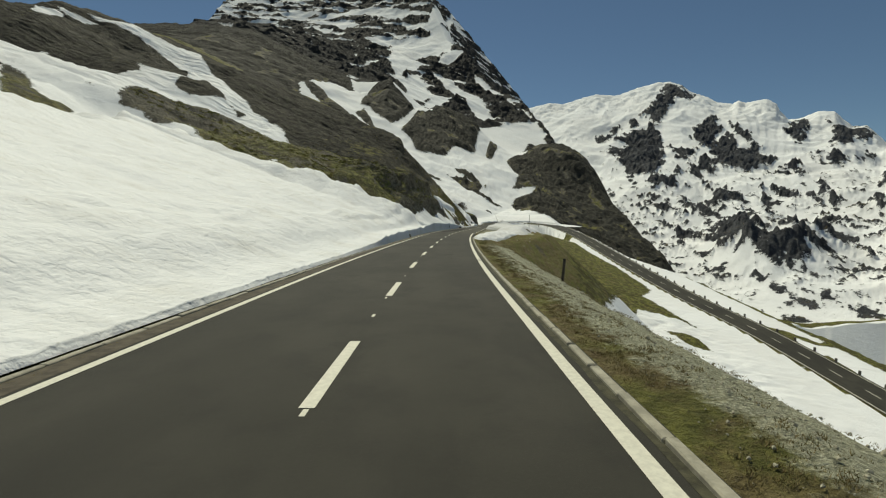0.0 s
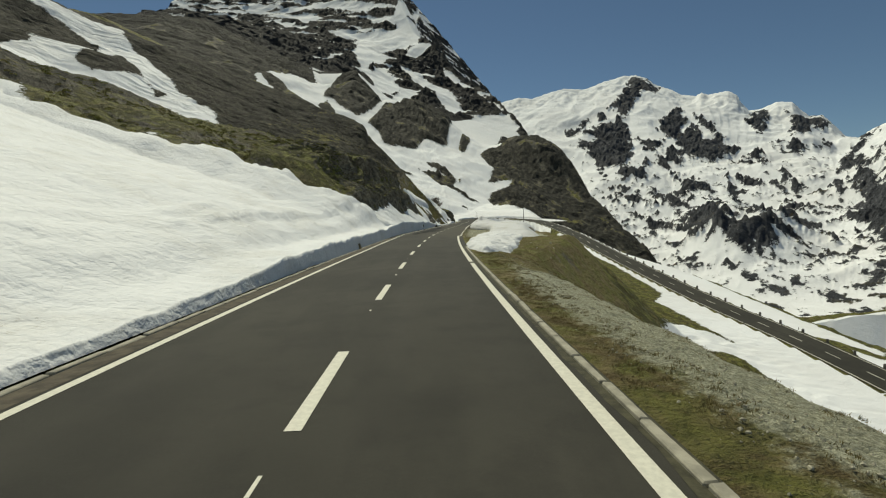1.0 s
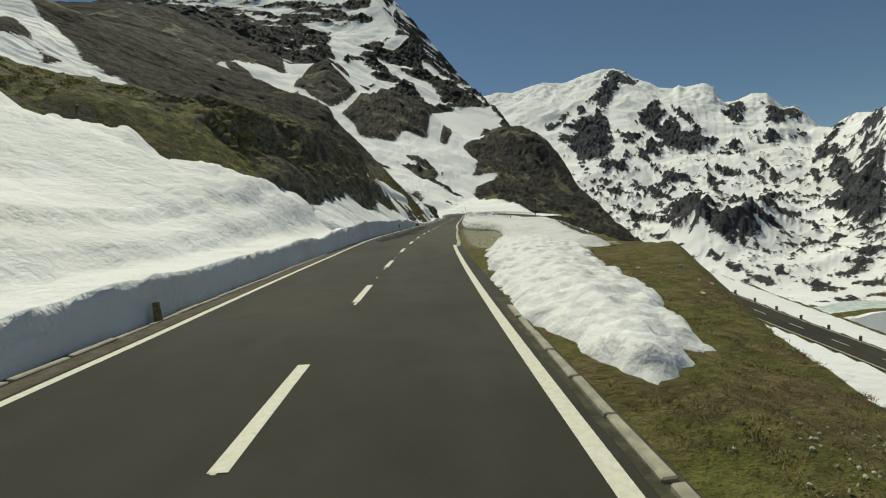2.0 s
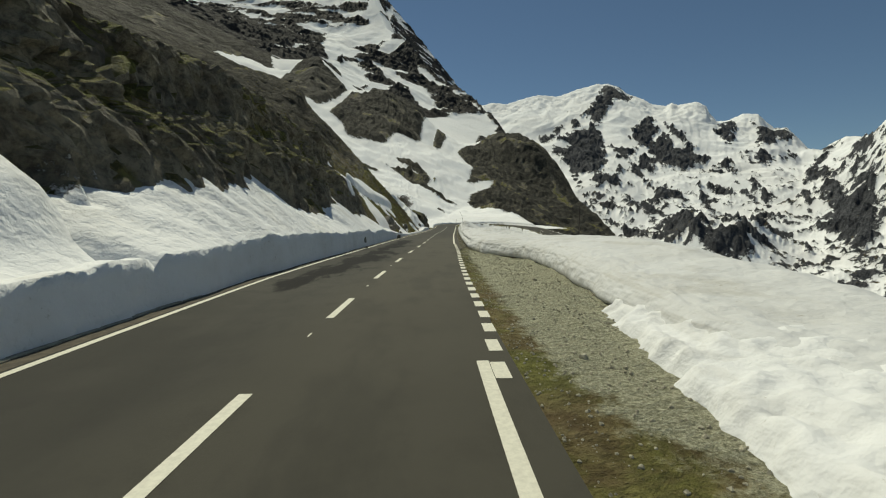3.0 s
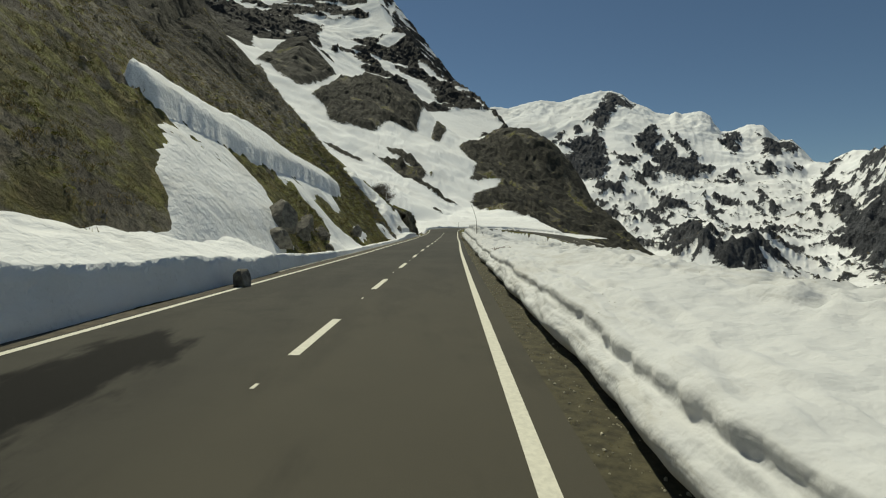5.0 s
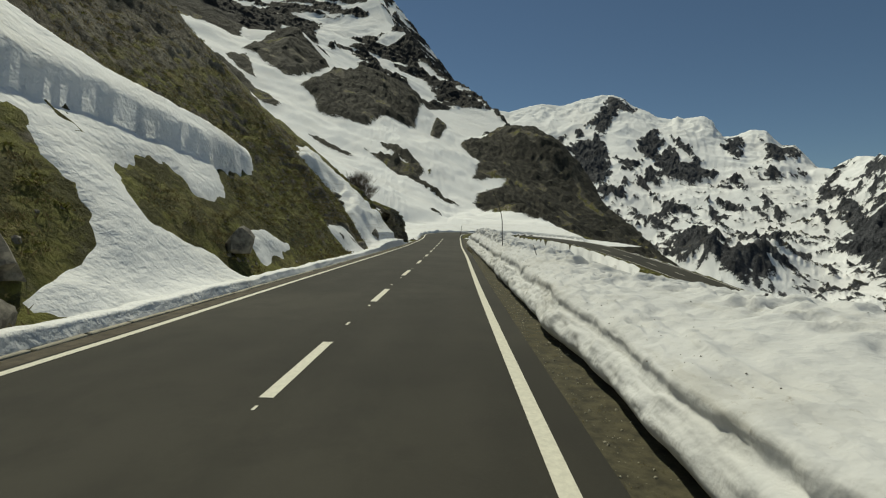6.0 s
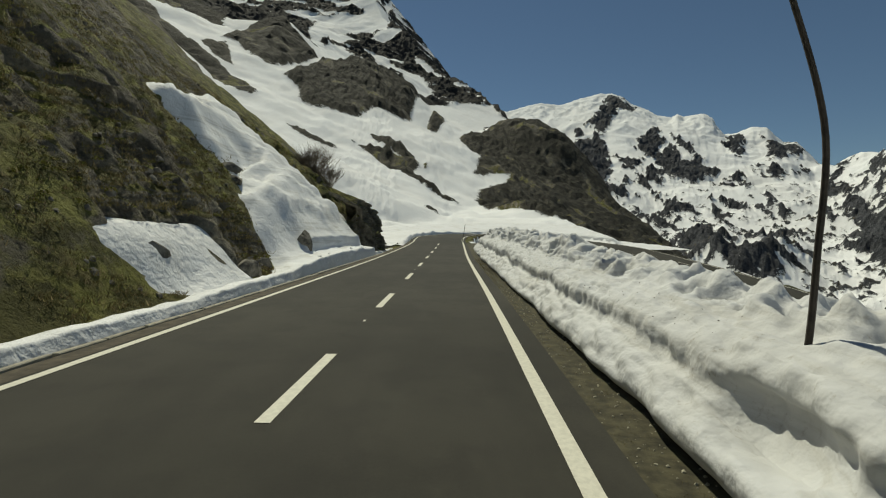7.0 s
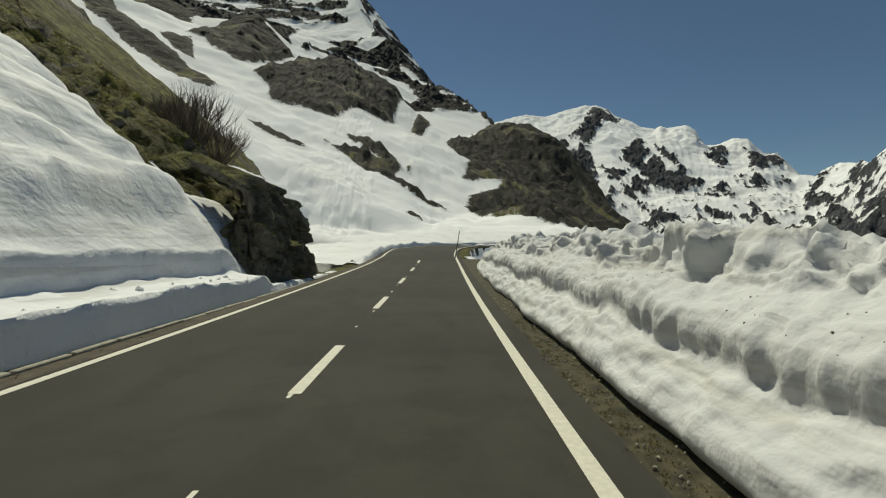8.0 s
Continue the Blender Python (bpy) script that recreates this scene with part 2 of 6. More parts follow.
CENTRE = [(1.6, -60, 0), (0.55, -15, 0), (0.12, 8, 0), (0.08, 22, 0), (0.42, 38, 0), (1.1, 54, 0), (2.3, 71, 0), (4.0, 87.5, 0),
          (6.0, 103, 0), (8.4, 122.5, 0), (10.9, 142, 0), (13.5, 161, 0), (16.1, 181, 0), (18.6, 199, 0.25),
          (20.6, 213, 0.75), (23.6, 225, 1.1), (30, 235.5, 1.35), (39.5, 238, 1.0), (48, 231, 0.2), (52.5, 218, -1.2), (55.5, 195, -4.3),
          (58, 160, -10.2), (61, 120, -16.6), (63.5, 92, -20.3), (64, 60, -24.8), (63, 20, -30), (60, -40, -37)]
ROAD = spline(CENTRE, 0.8)
_main = ROAD[: int(np.argmax(ROAD[:, 1] > 207))]
_back = ROAD[int(np.argmax(ROAD[:, 0] > 49)):]
_back = _back[_back[:, 1] < 228][::-1]


def centre_x(y):
    return np.interp(np.clip(y, -60, 207), _main[:, 1], _main[:, 0])


def left_line(y):
    return along(y, [50, 66, 80, 110, 124, 136, 205], [3.12, 3.45, 4.0, 4.0, 3.7, 3.42, 3.3])


def gully_plane(x, y):
    """The slope beyond the bend, from the gully up to the foot of the peak."""
    climb = along(y, [150, 245, 416, 522, 722, 850, 1030, 1400, 1600], [-41, 0, 73, 104, 190, 250, 358, 705, 880])
    lean = along(y, [340, 361, 400, 442, 475, 510, 560, 700, 850, 1000, 1200], [0.35, 0.365, 0.385, 0.42, 0.465, 0.48, 0.36, 0.34, 0.30, 0.12, -0.1])
    lean = np.where(x > 7, along(y, [480, 640], [0.35, 0.2]), lean)
    brink = along(y, [440, 510, 560], [-205, -210, -290])
    west = np.maximum(x, brink) + 0.05 * np.minimum(0, x - brink)
    return climb - lean * (west - 7) - 1.3 * np.maximum(0, -x - 0.53 * y) * step(y, 580, 640)


def ridge_x(y):
    """Where the slope breaks off to the valley on its right."""
    return along(y, [200, 240, 270, 300, 350, 400, 450, 560, 782, 850, 930, 1030, 1250, 1400], [74, 88, 118, 140, 138, 134, 128, 126, 116, 80, 36, -5, -60, -100])


def natural(x, y):
    """The land without its roads."""
    u = x - centre_x(y)
    d = np.maximum(0, -u - 4.9)
    ys = [-60, 20, 58, 66, 71, 78, 88, 112, 122, 138, 157, 166, 176, 190]
    near = along(y, ys, [0.36, 0.36, 0.40, 0.65, 1.05, 1.3, 1.55, 1.55, 1.2, 0.95, 0.98, 1.16, 0.987, 0.83])
    wide = along(y, ys, [22, 22, 22, 12, 7.5, 6.5, 6.5, 6.0, 8, 16, 19, 22, 36, 58])
    far = along(y, ys, [0.5, 0.48, 0.40, 0.37, 0.35, 0.33, 0.32, 0.345, 0.365, 0.41, 0.43, 0.43, 0.4, 0.33])
    past = np.maximum(0, y - 191.5 - 2.35 * np.minimum(d, 19.2))
    back = d - 0.59 * past - 0.075 * past ** 2
    left = near * np.minimum(back, wide) + far * np.maximum(back - wide, 0)
    left = left - along(y, [150, 260], [0.75, 0.35]) * np.maximum(d - 145, 0)
    left = left + 7 * np.exp(-((x + 114) / 30) ** 2 - ((y - 212) / 26) ** 2)
    left = np.where(d > 0, left, 0)
    gully = gully_plane(x, y) + 8 * np.exp(-((x + 12) / 60) ** 2 - ((y - 257) / 22) ** 2)
    fan = 1.3 + 0.20 * (np.hypot((x - 36) * 0.8, y - 222) - 19) - 0.75 * np.maximum(0, x - 54)
    gully = np.maximum(gully, np.where(y > 200, fan, -400) - 0.0016 * np.maximum(0, y - 250) ** 2)
    gully = gully * step(y, 195, 232) + -40 * (1 - step(y, 195, 232))
    gully = gully + 24 * np.exp(-(((x - 108) / 34) ** 2 + ((y - 440) / 42) ** 2) ** 1.5)
    gully = gully + 16 * np.exp(-(((x - 5) / 38) ** 2 + ((y - 455) / 34) ** 2) ** 1.5) + 20 * np.maximum(0, 1 - np.abs(x + 56) / 42 - np.abs(y - 484) / 80)
    lx, lz = np.interp(y, _back[:, 1], _back[:, 0]), np.interp(y, _back[:, 1], _back[:, 2])
    edge = along(y, [-60, 14, 30, 40, 46, 48.6, 50.4, 53, 58, 64, 100, 112, 200], [5.8, 6.0, 6.2, 6.3, 6.4, 7.2, 7.9, 8.9, 10.9, 13.5, 11.0, 8.5, 8.0])
    shelf = along(y, [-60, 40, 66, 200], [-0.55, -0.6, -0.2, -0.1])
    drop = shelf * np.clip((u - 3.6) / (edge - 3.6), 0, 1) - 0.95 * np.maximum(0, u - edge)
    bench = lz + 0.13 * np.maximum(0, lx - 4.5 - x)
    right = np.maximum(drop, np.minimum(bench, shelf - 0.25 * np.maximum(0, u - edge)))
    over = np.maximum(0, x - lx - 4.5)
    right = right - 0.16 * np.minimum(over, 9) - 0.72 * np.maximum(over - 9, 0)
    right = np.where(u > 0, right, 0)
    flat = left * (u < 0) + right * (u >= 0)
    away = step(y, 205, 240)
    h = np.where(y > 190, np.maximum(flat * (1 - away) - 60 * away, gully), flat)
    h = np.where((y > 190) & (u < 0), np.maximum(left, gully), h)
    rim = np.maximum(0, x - ridge_x(y))
    h = h - (1.0 * rim + 0.012 * np.minimum(rim, 40) ** 2) * step(y, 205, 235)
    return np.maximum(h, -129 + 0.045 * np.hypot(x - 500, y - 460))


_rx, _ry, _rz = ROAD[::3, 0], ROAD[::3, 1], ROAD[::3, 2]
_run = np.gradient(ROAD[::3], axis=0)
_run = _run / np.hypot(_run[:, 0], _run[:, 1])[:, None]


def near_road(x, y):
    """Distance to the road's middle and its height there."""
    shape = x.shape
    x, y = x.ravel(), y.ravel()
    best, height = np.full(x.shape, 1e9), np.zeros(x.shape)
    pick = np.nonzero((x > -15) & (x < 85) & (y > -70) & (y < 260))[0]
    for part_of in np.array_split(pick, max(1, len(pick) // 4000)):
        q = (x[part_of, None] - _rx) ** 2 + (y[part_of, None] - _ry) ** 2
        k = q.argmin(1)
        ahead = (x[part_of] - _rx[k]) * _run[k, 0] + (y[part_of] - _ry[k]) * _run[k, 1]
        best[part_of], height[part_of] = np.sqrt(q[np.arange(len(k)), k]), _rz[k] + np.clip(ahead, -3, 3) * _run[k, 2]
    return best.reshape(shape), height.reshape(shape)


def land(x, y, rough=True):
    h = natural(x, y)
    u = x - centre_x(y)
    dist, rz = near_road(x, y)
    if rough:
        wild = step(dist, 6.0, 22.0)
        h = h + wild * (0.55 * fbm(x, y, 9, 4) + 0.25 * ridged(x, y, 3.5, 3)) + step(dist, 20, 80) * 2.6 * fbm(x, y, 42, 4)
        cliff = step(-u, 6.3, 7.2) * (1 - step(-u, 15, 21)) * step(y, 70, 77) * (1 - step(y, 114, 119))
        layer = 4.3
        k = h / layer + 0.42 + 0.30 * fbm(x * 0.6, y, 13, 3) + 0.05 * fbm(x, y, 2.5, 3)
        f = k - np.floor(k)
        h = h + cliff * layer * 0.55 * (step(f, 0.0, 0.42) - f)
        crag = 0.15 * step(-u, 5.2, 11) * step(y, 156, 160) * (1 - step(y, 166, 170)) * (1 - step(-u, 11, 15))
        h = h + crag * (0.9 * ridged(x * 1.6, y * 0.7, 5, 4) + 0.3) + cliff * (0.35 * ridged(x, y, 3, 4, 0.55) - 0.1)
        nose = np.exp(-((u + 11.5) / 5.5) ** 2 - ((y - 192.5) / 4.0) ** 2)
        h = h + 0.9 * nose * (1 + 0.5 * ridged(x, y, 3, 3))
        turfy = step(-u, 6, 12) * step(y, 118, 126) * (1 - step(y, 196, 204))
        h = h + turfy * (0.30 * ridged(x, y * 1.3, 1.7, 3) + 0.20 * ridged(x + 5, y, 0.75, 2) - 0.1)
        h = h + 0.10 * step(dist, 4.2, 5.2) * fbm(x, y, 1.6, 4)
    hold = step(dist, 4.4, np.where(u > 3, 5.2, 7.0))
    return np.where(dist < 8.5, h * hold + (rz - 0.07) * (1 - hold), h)




def peak_height(x, y):
    rough = 0.15 + 0.85 * step(y, 540, 680)
    crest = step(ridge_x(y) - x, -5, 60)
    h = natural(x, y) + 30 * step(y, 830, 960) * (1 - np.clip((ridge_x(y) - x) / 90, 0, 1)) * (x <= ridge_x(y) + 40)
    h = h + rough * (0.35 + 0.65 * crest) * (6 * ridged(x, y * 1.4, 110, 3, 0.5) + 6 * fbm(x, y, 190, 3) - 3)
    h = h - 0.9 * np.maximum(0, y - 1450) - 5 * (1 - step(y, 435, 465))
    return h


def range_top(a):
    return np.interp(a, RANGE_A, RANGE_Z)


def range_far(a):
    return np.interp(a, [8, 15, 24, 33, 42, 45, 49, 74], [2750, 2800, 2900, 2720, 2600, 2350, 2000, 1800])


def range_height(x, y):
    a, r = np.degrees(np.arctan2(x, y)), np.hypot(x, y)
    rt = range_far(a)
    t = np.clip((r - 780) / (rt - 780), 0, 1)
    warp = a + 0.5 * fbm(x, y, 420, 3)
    soft_top = sum(range_top(warp + k) for k in (-2.4, -1.6, -0.8, 0, 0.8, 1.6, 2.4)) / 7
    top = soft_top + (range_top(a) - soft_top) * step(t, 0.86, 0.99)
    h = -135 + (top + 135) * (0.30 * t + 0.70 * t ** 1.8) - 1.2 * np.maximum(0, r - rt)
    wx, wy = x + 120 * fbm(x, y, 500, 3), y + 120 * fbm(x + 900, y, 500, 3)
    spur = ridged(wx, wy, 620, 4, 0.50)
    n = step(r, 780, 1150) * (1 - step(t, 0.82, 1.0))
    h = h + n * (30 * spur - 16) + (1 - step(t, 0.97, 1.0)) * step(t, 0.8, 0.95) * 12 * fbm(x, y, 60, 4)
    mound = 46 * np.exp(-(((a - 34.5) / 5.0) ** 2 + ((r - 1130) / 190) ** 2) ** 1.4) * (1 + 0.16 * ridged(x, y, 120, 4, 0.5))
    right = 170 * np.exp(-((a - 55) / 9.5) ** 2 - ((r - 1600) / 420) ** 2) * (1 + 0.25 * ridged(x, y, 200, 5, 0.6))
    return h + mound + right
# ---- building helpers ----
def grid_mesh(name, X, Y, Z, material_, keep=None, attributes=(), sharp=None):
    """A sheet from three arrays of one shape; keep drops faces whose corners are all out."""
    r, c = X.shape
    i = np.arange(r * c).reshape(r, c)
    quads = np.stack([i[:-1, :-1], i[:-1, 1:], i[1:, 1:], i[1:, :-1]], -1).reshape(-1, 4)
    if keep is not None:
        quads = quads[keep.ravel()[quads].any(1)]
    used = np.unique(quads)
    back = np.full(r * c, -1)
    back[used] = np.arange(len(used))
    me = bpy.data.meshes.new(name)
    co = np.stack([X.ravel(), Y.ravel(), Z.ravel()], 1)[used].astype(np.float32)
    me.vertices.add(len(co))
    me.vertices.foreach_set("co", co.ravel())
    q = back[quads].astype(np.int32)
    me.loops.add(q.size)
    me.loops.foreach_set("vertex_index", q.ravel())
    me.polygons.add(len(q))
    me.polygons.foreach_set("loop_start", np.arange(0, q.size, 4, dtype=np.int32))
    me.polygons.foreach_set("loop_total", np.full(len(q), 4, dtype=np.int32))
    me.polygons.foreach_set("use_smooth", np.ones(len(q), dtype=bool) if sharp is None else ~sharp.ravel()[quads].all(1))
    me.update(calc_edges=True)
    me.validate()
    for key, values in attributes:
        a = me.attributes.new(key, "FLOAT", "POINT")
        a.data.foreach_set("value", values.ravel()[used].astype(np.float32))
    me.materials.append(material_)
    return new(name, me)


def axis(*stops):
    """Places along an axis: (from, to, spacing) pieces."""
    out = []
    for a, b, s in stops:
        out.extend(np.linspace(a, b, max(1, int(round((b - a) / s))), endpoint=False))
    return np.array(out + [stops[-1][1]])


def inside(x, y, corners):
    """Signed distance to the outline of a patch, positive inside."""
    p = np.array(corners, float)
    best, odd = np.full(x.shape, 1e18), np.zeros(x.shape, bool)
    for (ax, ay), (bx, by) in zip(p, np.roll(p, -1, 0)):
        ex, ey = bx - ax, by - ay
        t = np.clip(((x - ax) * ex + (y - ay) * ey) / (ex * ex + ey * ey + 1e-9), 0, 1)
        best = np.minimum(best, (x - ax - t * ex) ** 2 + (y - ay - t * ey) ** 2)
        if ay != by:
            odd ^= ((ay > y) != (by > y)) & (x < ex * (y - ay) / ey + ax)
    return np.where(odd, 1, -1) * np.sqrt(best)


# ---- land ----
# outlines of the old snow and of the rock that stands out of it, in plan
KNOLL_ROCK = [(50, 405), (62, 430), (84, 452), (112, 470), (150, 460), (160, 380), (160, 300), (120, 262), (84, 256), (66, 258), (52, 262), (42, 280), (41, 300), (45, 316), (60, 340), (66, 354), (58, 350), (46, 336), (55, 368)]
KNOLL_FOOT = [(64, 262), (62, 236), (70, 224), (78, 200), (90, 190), (110, 196), (150, 230), (170, 300), (170, 420), (120, 300), (84, 262)]
DOME_ROCK = [(-37.2, 378), (-35.5, 398.7), (-30.4, 434.9), (-15.5, 443), (-2, 476), (8, 484), (26, 480), (31, 460), (25.8, 428.2), (21, 389.4), (13.5, 387.5), (4.6, 384.8), (-3.3, 356.3), (-10.7, 348.6), (-19.7, 348.2), (-24.7, 352.4), (-27.9, 367.9)]
PYRAMID_ROCK = [(-75.2, 408), (-78.5, 437.2), (-75.4, 459.9), (-71, 470.7), (-59.6, 482), (-51.4, 470.5), (-37.8, 461.8), (-31.6, 448.4), (-35.2, 435.5), (-40, 411.5), (-46.5, 384.4), (-52.3, 389), (-61.6, 402), (-69, 411.7)]
GULLY_ROCKS = [
    [(4.4, 334), (10.1, 337.9), (15.1, 333.1), (21.6, 323.7), (23.5, 316.1), (21, 306.3), (17.8, 314.6), (12.4, 322.2), (7.1, 327.8)],
    [(-2.7, 318.3), (4, 315.8), (12.5, 319.3), (19.6, 313.8), (21, 305), (25.5, 298.7), (35.6, 290.2), (29.9, 288.9), (20.6, 294.3), (13.8, 299.8), (5.3, 310.3)],
    [(-21.4, 307), (-17.7, 309.2), (-10.8, 306.1), (-4.1, 302.9), (-2.9, 299.5), (-6.3, 297.9), (-14.5, 302.1), (-19.6, 304.5)],
    [(21.8, 263.7), (23.9, 268.1), (25.9, 264.1), (25.6, 261.3), (23.8, 259.5), (21.8, 259.2)],
    [(24.7, 319.1), (26.8, 322.7), (26.3, 316.1), (24.4, 313.5)],
    [(38, 440), (46, 446), (45, 430), (38, 403), (33, 390), (32, 406)],
    [(-106.6, 406.8), (-87.8, 382.8), (-75.4, 370.1), (-57.8, 357.4), (-42.1, 340.8), (-34.5, 326.3), (-35, 320), (-40.3, 320.9), (-50, 326), (-62, 338), (-80, 356), (-96, 370), (-120, 400), (-130, 420)],
    [(-73.9, 376.3), (-71.5, 405.2), (-53.3, 359.8), (-61.8, 363.5)],
]
PEAK_SNOW = [
    [(-190, 1078), (-158, 1089), (-128, 1080), (-94, 1072), (-48, 1065), (-3, 1112), (9, 1256), (2, 958), (-23, 955), (-54, 964), (-67, 899), (-52, 867), (-67, 786), (-77, 713), (-99, 792), (-112, 800), (-114, 708), (-121, 689), (-120, 775), (-111, 875), (-112, 968), (-124, 933), (-123, 1031), (-145, 1039), (-170, 1061)],
    [(-95, 768), (-77, 730), (-62, 689), (-55, 763), (-43, 817), (-50, 740), (-40, 706), (-21, 673), (-25, 626), (-36, 599), (-46, 581), (-56, 616), (-72, 674)],
    [(-31, 849), (-12, 848), (10, 804), (25, 768), (47, 727), (52, 679), (65, 643), (55, 618), (43, 584), (35, 603), (26, 681), (12, 700), (4, 739), (-15, 786)],
    [(-122, 1181), (-100, 1146), (-50, 1111), (11, 1467), (-12, 1117), (-31, 1069), (-61, 1093), (-98, 1124)],
    [(-363, 1214), (-324, 1228), (-258, 1211), (-222, 1170), (-256, 1150), (-315, 1194)],
    [(-386, 1226), (-283, 1268), (-108, 1251), (-161, 1243), (-275, 1232)],
    [(-242, 1262), (-162, 1254), (-51, 1157), (-211, 1229)],
    [(-22, 899), (-11, 945), (7, 960), (31, 950), (16, 932), (-3, 907)],
    [(48, 884), (62, 865), (74, 840), (84, 835), (90, 818), (90, 800), (82, 809), (66, 822), (50, 841)],
    [(96, 790), (104, 760), (110, 720), (118, 660), (120, 640), (116, 690), (108, 740)],
    [(-160, 741), (-161, 826), (-145, 794), (-145, 728)],
    [(-41, 530), (-25, 600), (-18, 650), (5, 674), (-13, 604), (-33, 556), (-35, 471), (-41, 432), (-53, 430), (-47, 430), (-38, 442)],
    [(32, 548), (54, 574), (82, 608), (116, 636), (122, 600), (114, 580), (118, 560), (112, 540), (93, 551), (60, 447), (37, 430), (25, 430), (30, 474), (41, 500), (30, 534)],
]
FIELD = [(-3, -40), (-60, -40), (-36, 20), (-34, 37), (-33, 43), (-39.9, 59.8), (-35.3, 59.8), (-32.7, 62.9), (-31, 60.4), (-26.8, 60), (-20.5, 62.4), (-17.5, 63.6), (-14.5, 65.3), (-12.2, 66), (-9.5, 67.2), (-6.8, 70.2), (-5.6, 73), (-4.3, 77.5), (-3, 79), (0, 60)]
HILL_SNOW = [
    [(-123.6, 164.8), (-118.8, 163.5), (-109.5, 165.5), (-102.2, 163.7), (-94.5, 160.4), (-83.7, 152.2), (-77.3, 143.7), (-79.2, 136.8), (-81.8, 133.1), (-87.2, 134.1), (-82.1, 128.6), (-84.9, 121.8), (-87, 115), (-88.6, 110.6), (-97.8, 119.3), (-103.9, 124.6), (-104.9, 122.4), (-91.9, 108.8), (-80.5, 92.3), (-93.2, 102.5), (-98, 105), (-60, 50), (-22, 25), (-16.5, 30),
     (-27.3, 60.9), (-31.6, 61.5), (-34.4, 66.1), (-35.9, 60.8), (-40.6, 60.8), (-43.2, 64), (-52.7, 83.4), (-50.4, 87.9), (-56, 108), (-42, 108), (-36, 104), (-31.6, 105.6), (-36, 112), (-43.5, 127.4), (-52.8, 131.6), (-63.6, 146), (-74, 157), (-79.5, 161.5), (-86.1, 168), (-91.6, 179), (-98.5, 171), (-103.9, 171), (-113, 173), (-117.2, 168)],
    [(-127.7, 147), (-135.5, 157.6), (-132.6, 159.2), (-126.7, 159.6), (-122.6, 147.8)],
    [(-133.3, 163.2), (-128, 161.7), (-117.2, 162.6), (-120.7, 159.5), (-127.5, 159.1)],
    [(-159.6, 443.7), (-151.8, 436.4), (-154.1, 437)],
    [(-22.4, 63.5), (-21.3, 62.5), (-21.1, 64.1)],
]
HILL_ROCK = [
    [(-55.4, 60.1), (-53.7, 59.8), (-50.7, 58.8), (-43.1, 50.9), (-38.3, 47), (-40.3, 51.5), (-36.5, 47.9), (-34.5, 44.4), (-35.6, 44.1), (-36.9, 43.3), (-37, 40.6)],
    [(-72.2, 126.7), (-74.1, 137.9), (-71.6, 143.5), (-60.1, 130.6), (-63.7, 125.5), (-67.9, 123.7)],
    [(-46.1, 61.9), (-46.5, 63.1), (-44.1, 61.4)],
    [(-59.1, 130.1), (-54.5, 126.6), (-52.4, 126.9), (-53.7, 123.1)],
]
CLEFT = [(-2.8, 112.0), (-2.9, 113.8), (-2.0, 113.9), (-0.7, 113.0), (-0.4, 112.2), (-0.6, 111.1), (-1.3, 110.9), (-2.0, 111.2)]
SLOPE_SNOW = [[(6.5, -40), (6.5, 14), (8.6, 26), (14, 43), (20.6, 56.8), (30, 76), (41, 98), (46.4, 99), (50, 92), (49.6, 103), (48.6, 114), (54, 122), (53.5, 145), (50.5, 165), (48.5, 196), (52, 214), (70, 200), (74, 100), (74, -40)],
              [(66, 224), (72, 180), (76, 120), (78, 60), (76, -40), (130, -40), (128, 60), (112, 150), (96, 215), (84, 228)]]
SLOPE_TURF = [[(42, 88), (46.5, 87), (46.5, 79), (42.6, 81.5)], [(33, 66), (35, 70), (36.5, 68.5), (35, 65)],
              [(66, 216), (70.5, 160), (73.5, 120), (75, 92), (75.5, 60), (74.5, 20), (79, 20), (80.5, 60), (80, 92), (78.5, 120), (75, 160), (70, 216)], [(65.5, 97), (69, 95), (73, 88), (70, 87.5)]]


def patch(x, y, outlines, reach):
    best = np.full(x.shape, -3.0)
    for o in outlines:
        p = np.array(o)
        box = (x > p[:, 0].min() - 30) & (x < p[:, 0].max() + 30) & (y > p[:, 1].min() - 30) & (y < p[:, 1].max() + 30)
        best[box] = np.maximum(best[box], np.clip(inside(x[box], y[box], o) / reach, -3, 3))
    return best


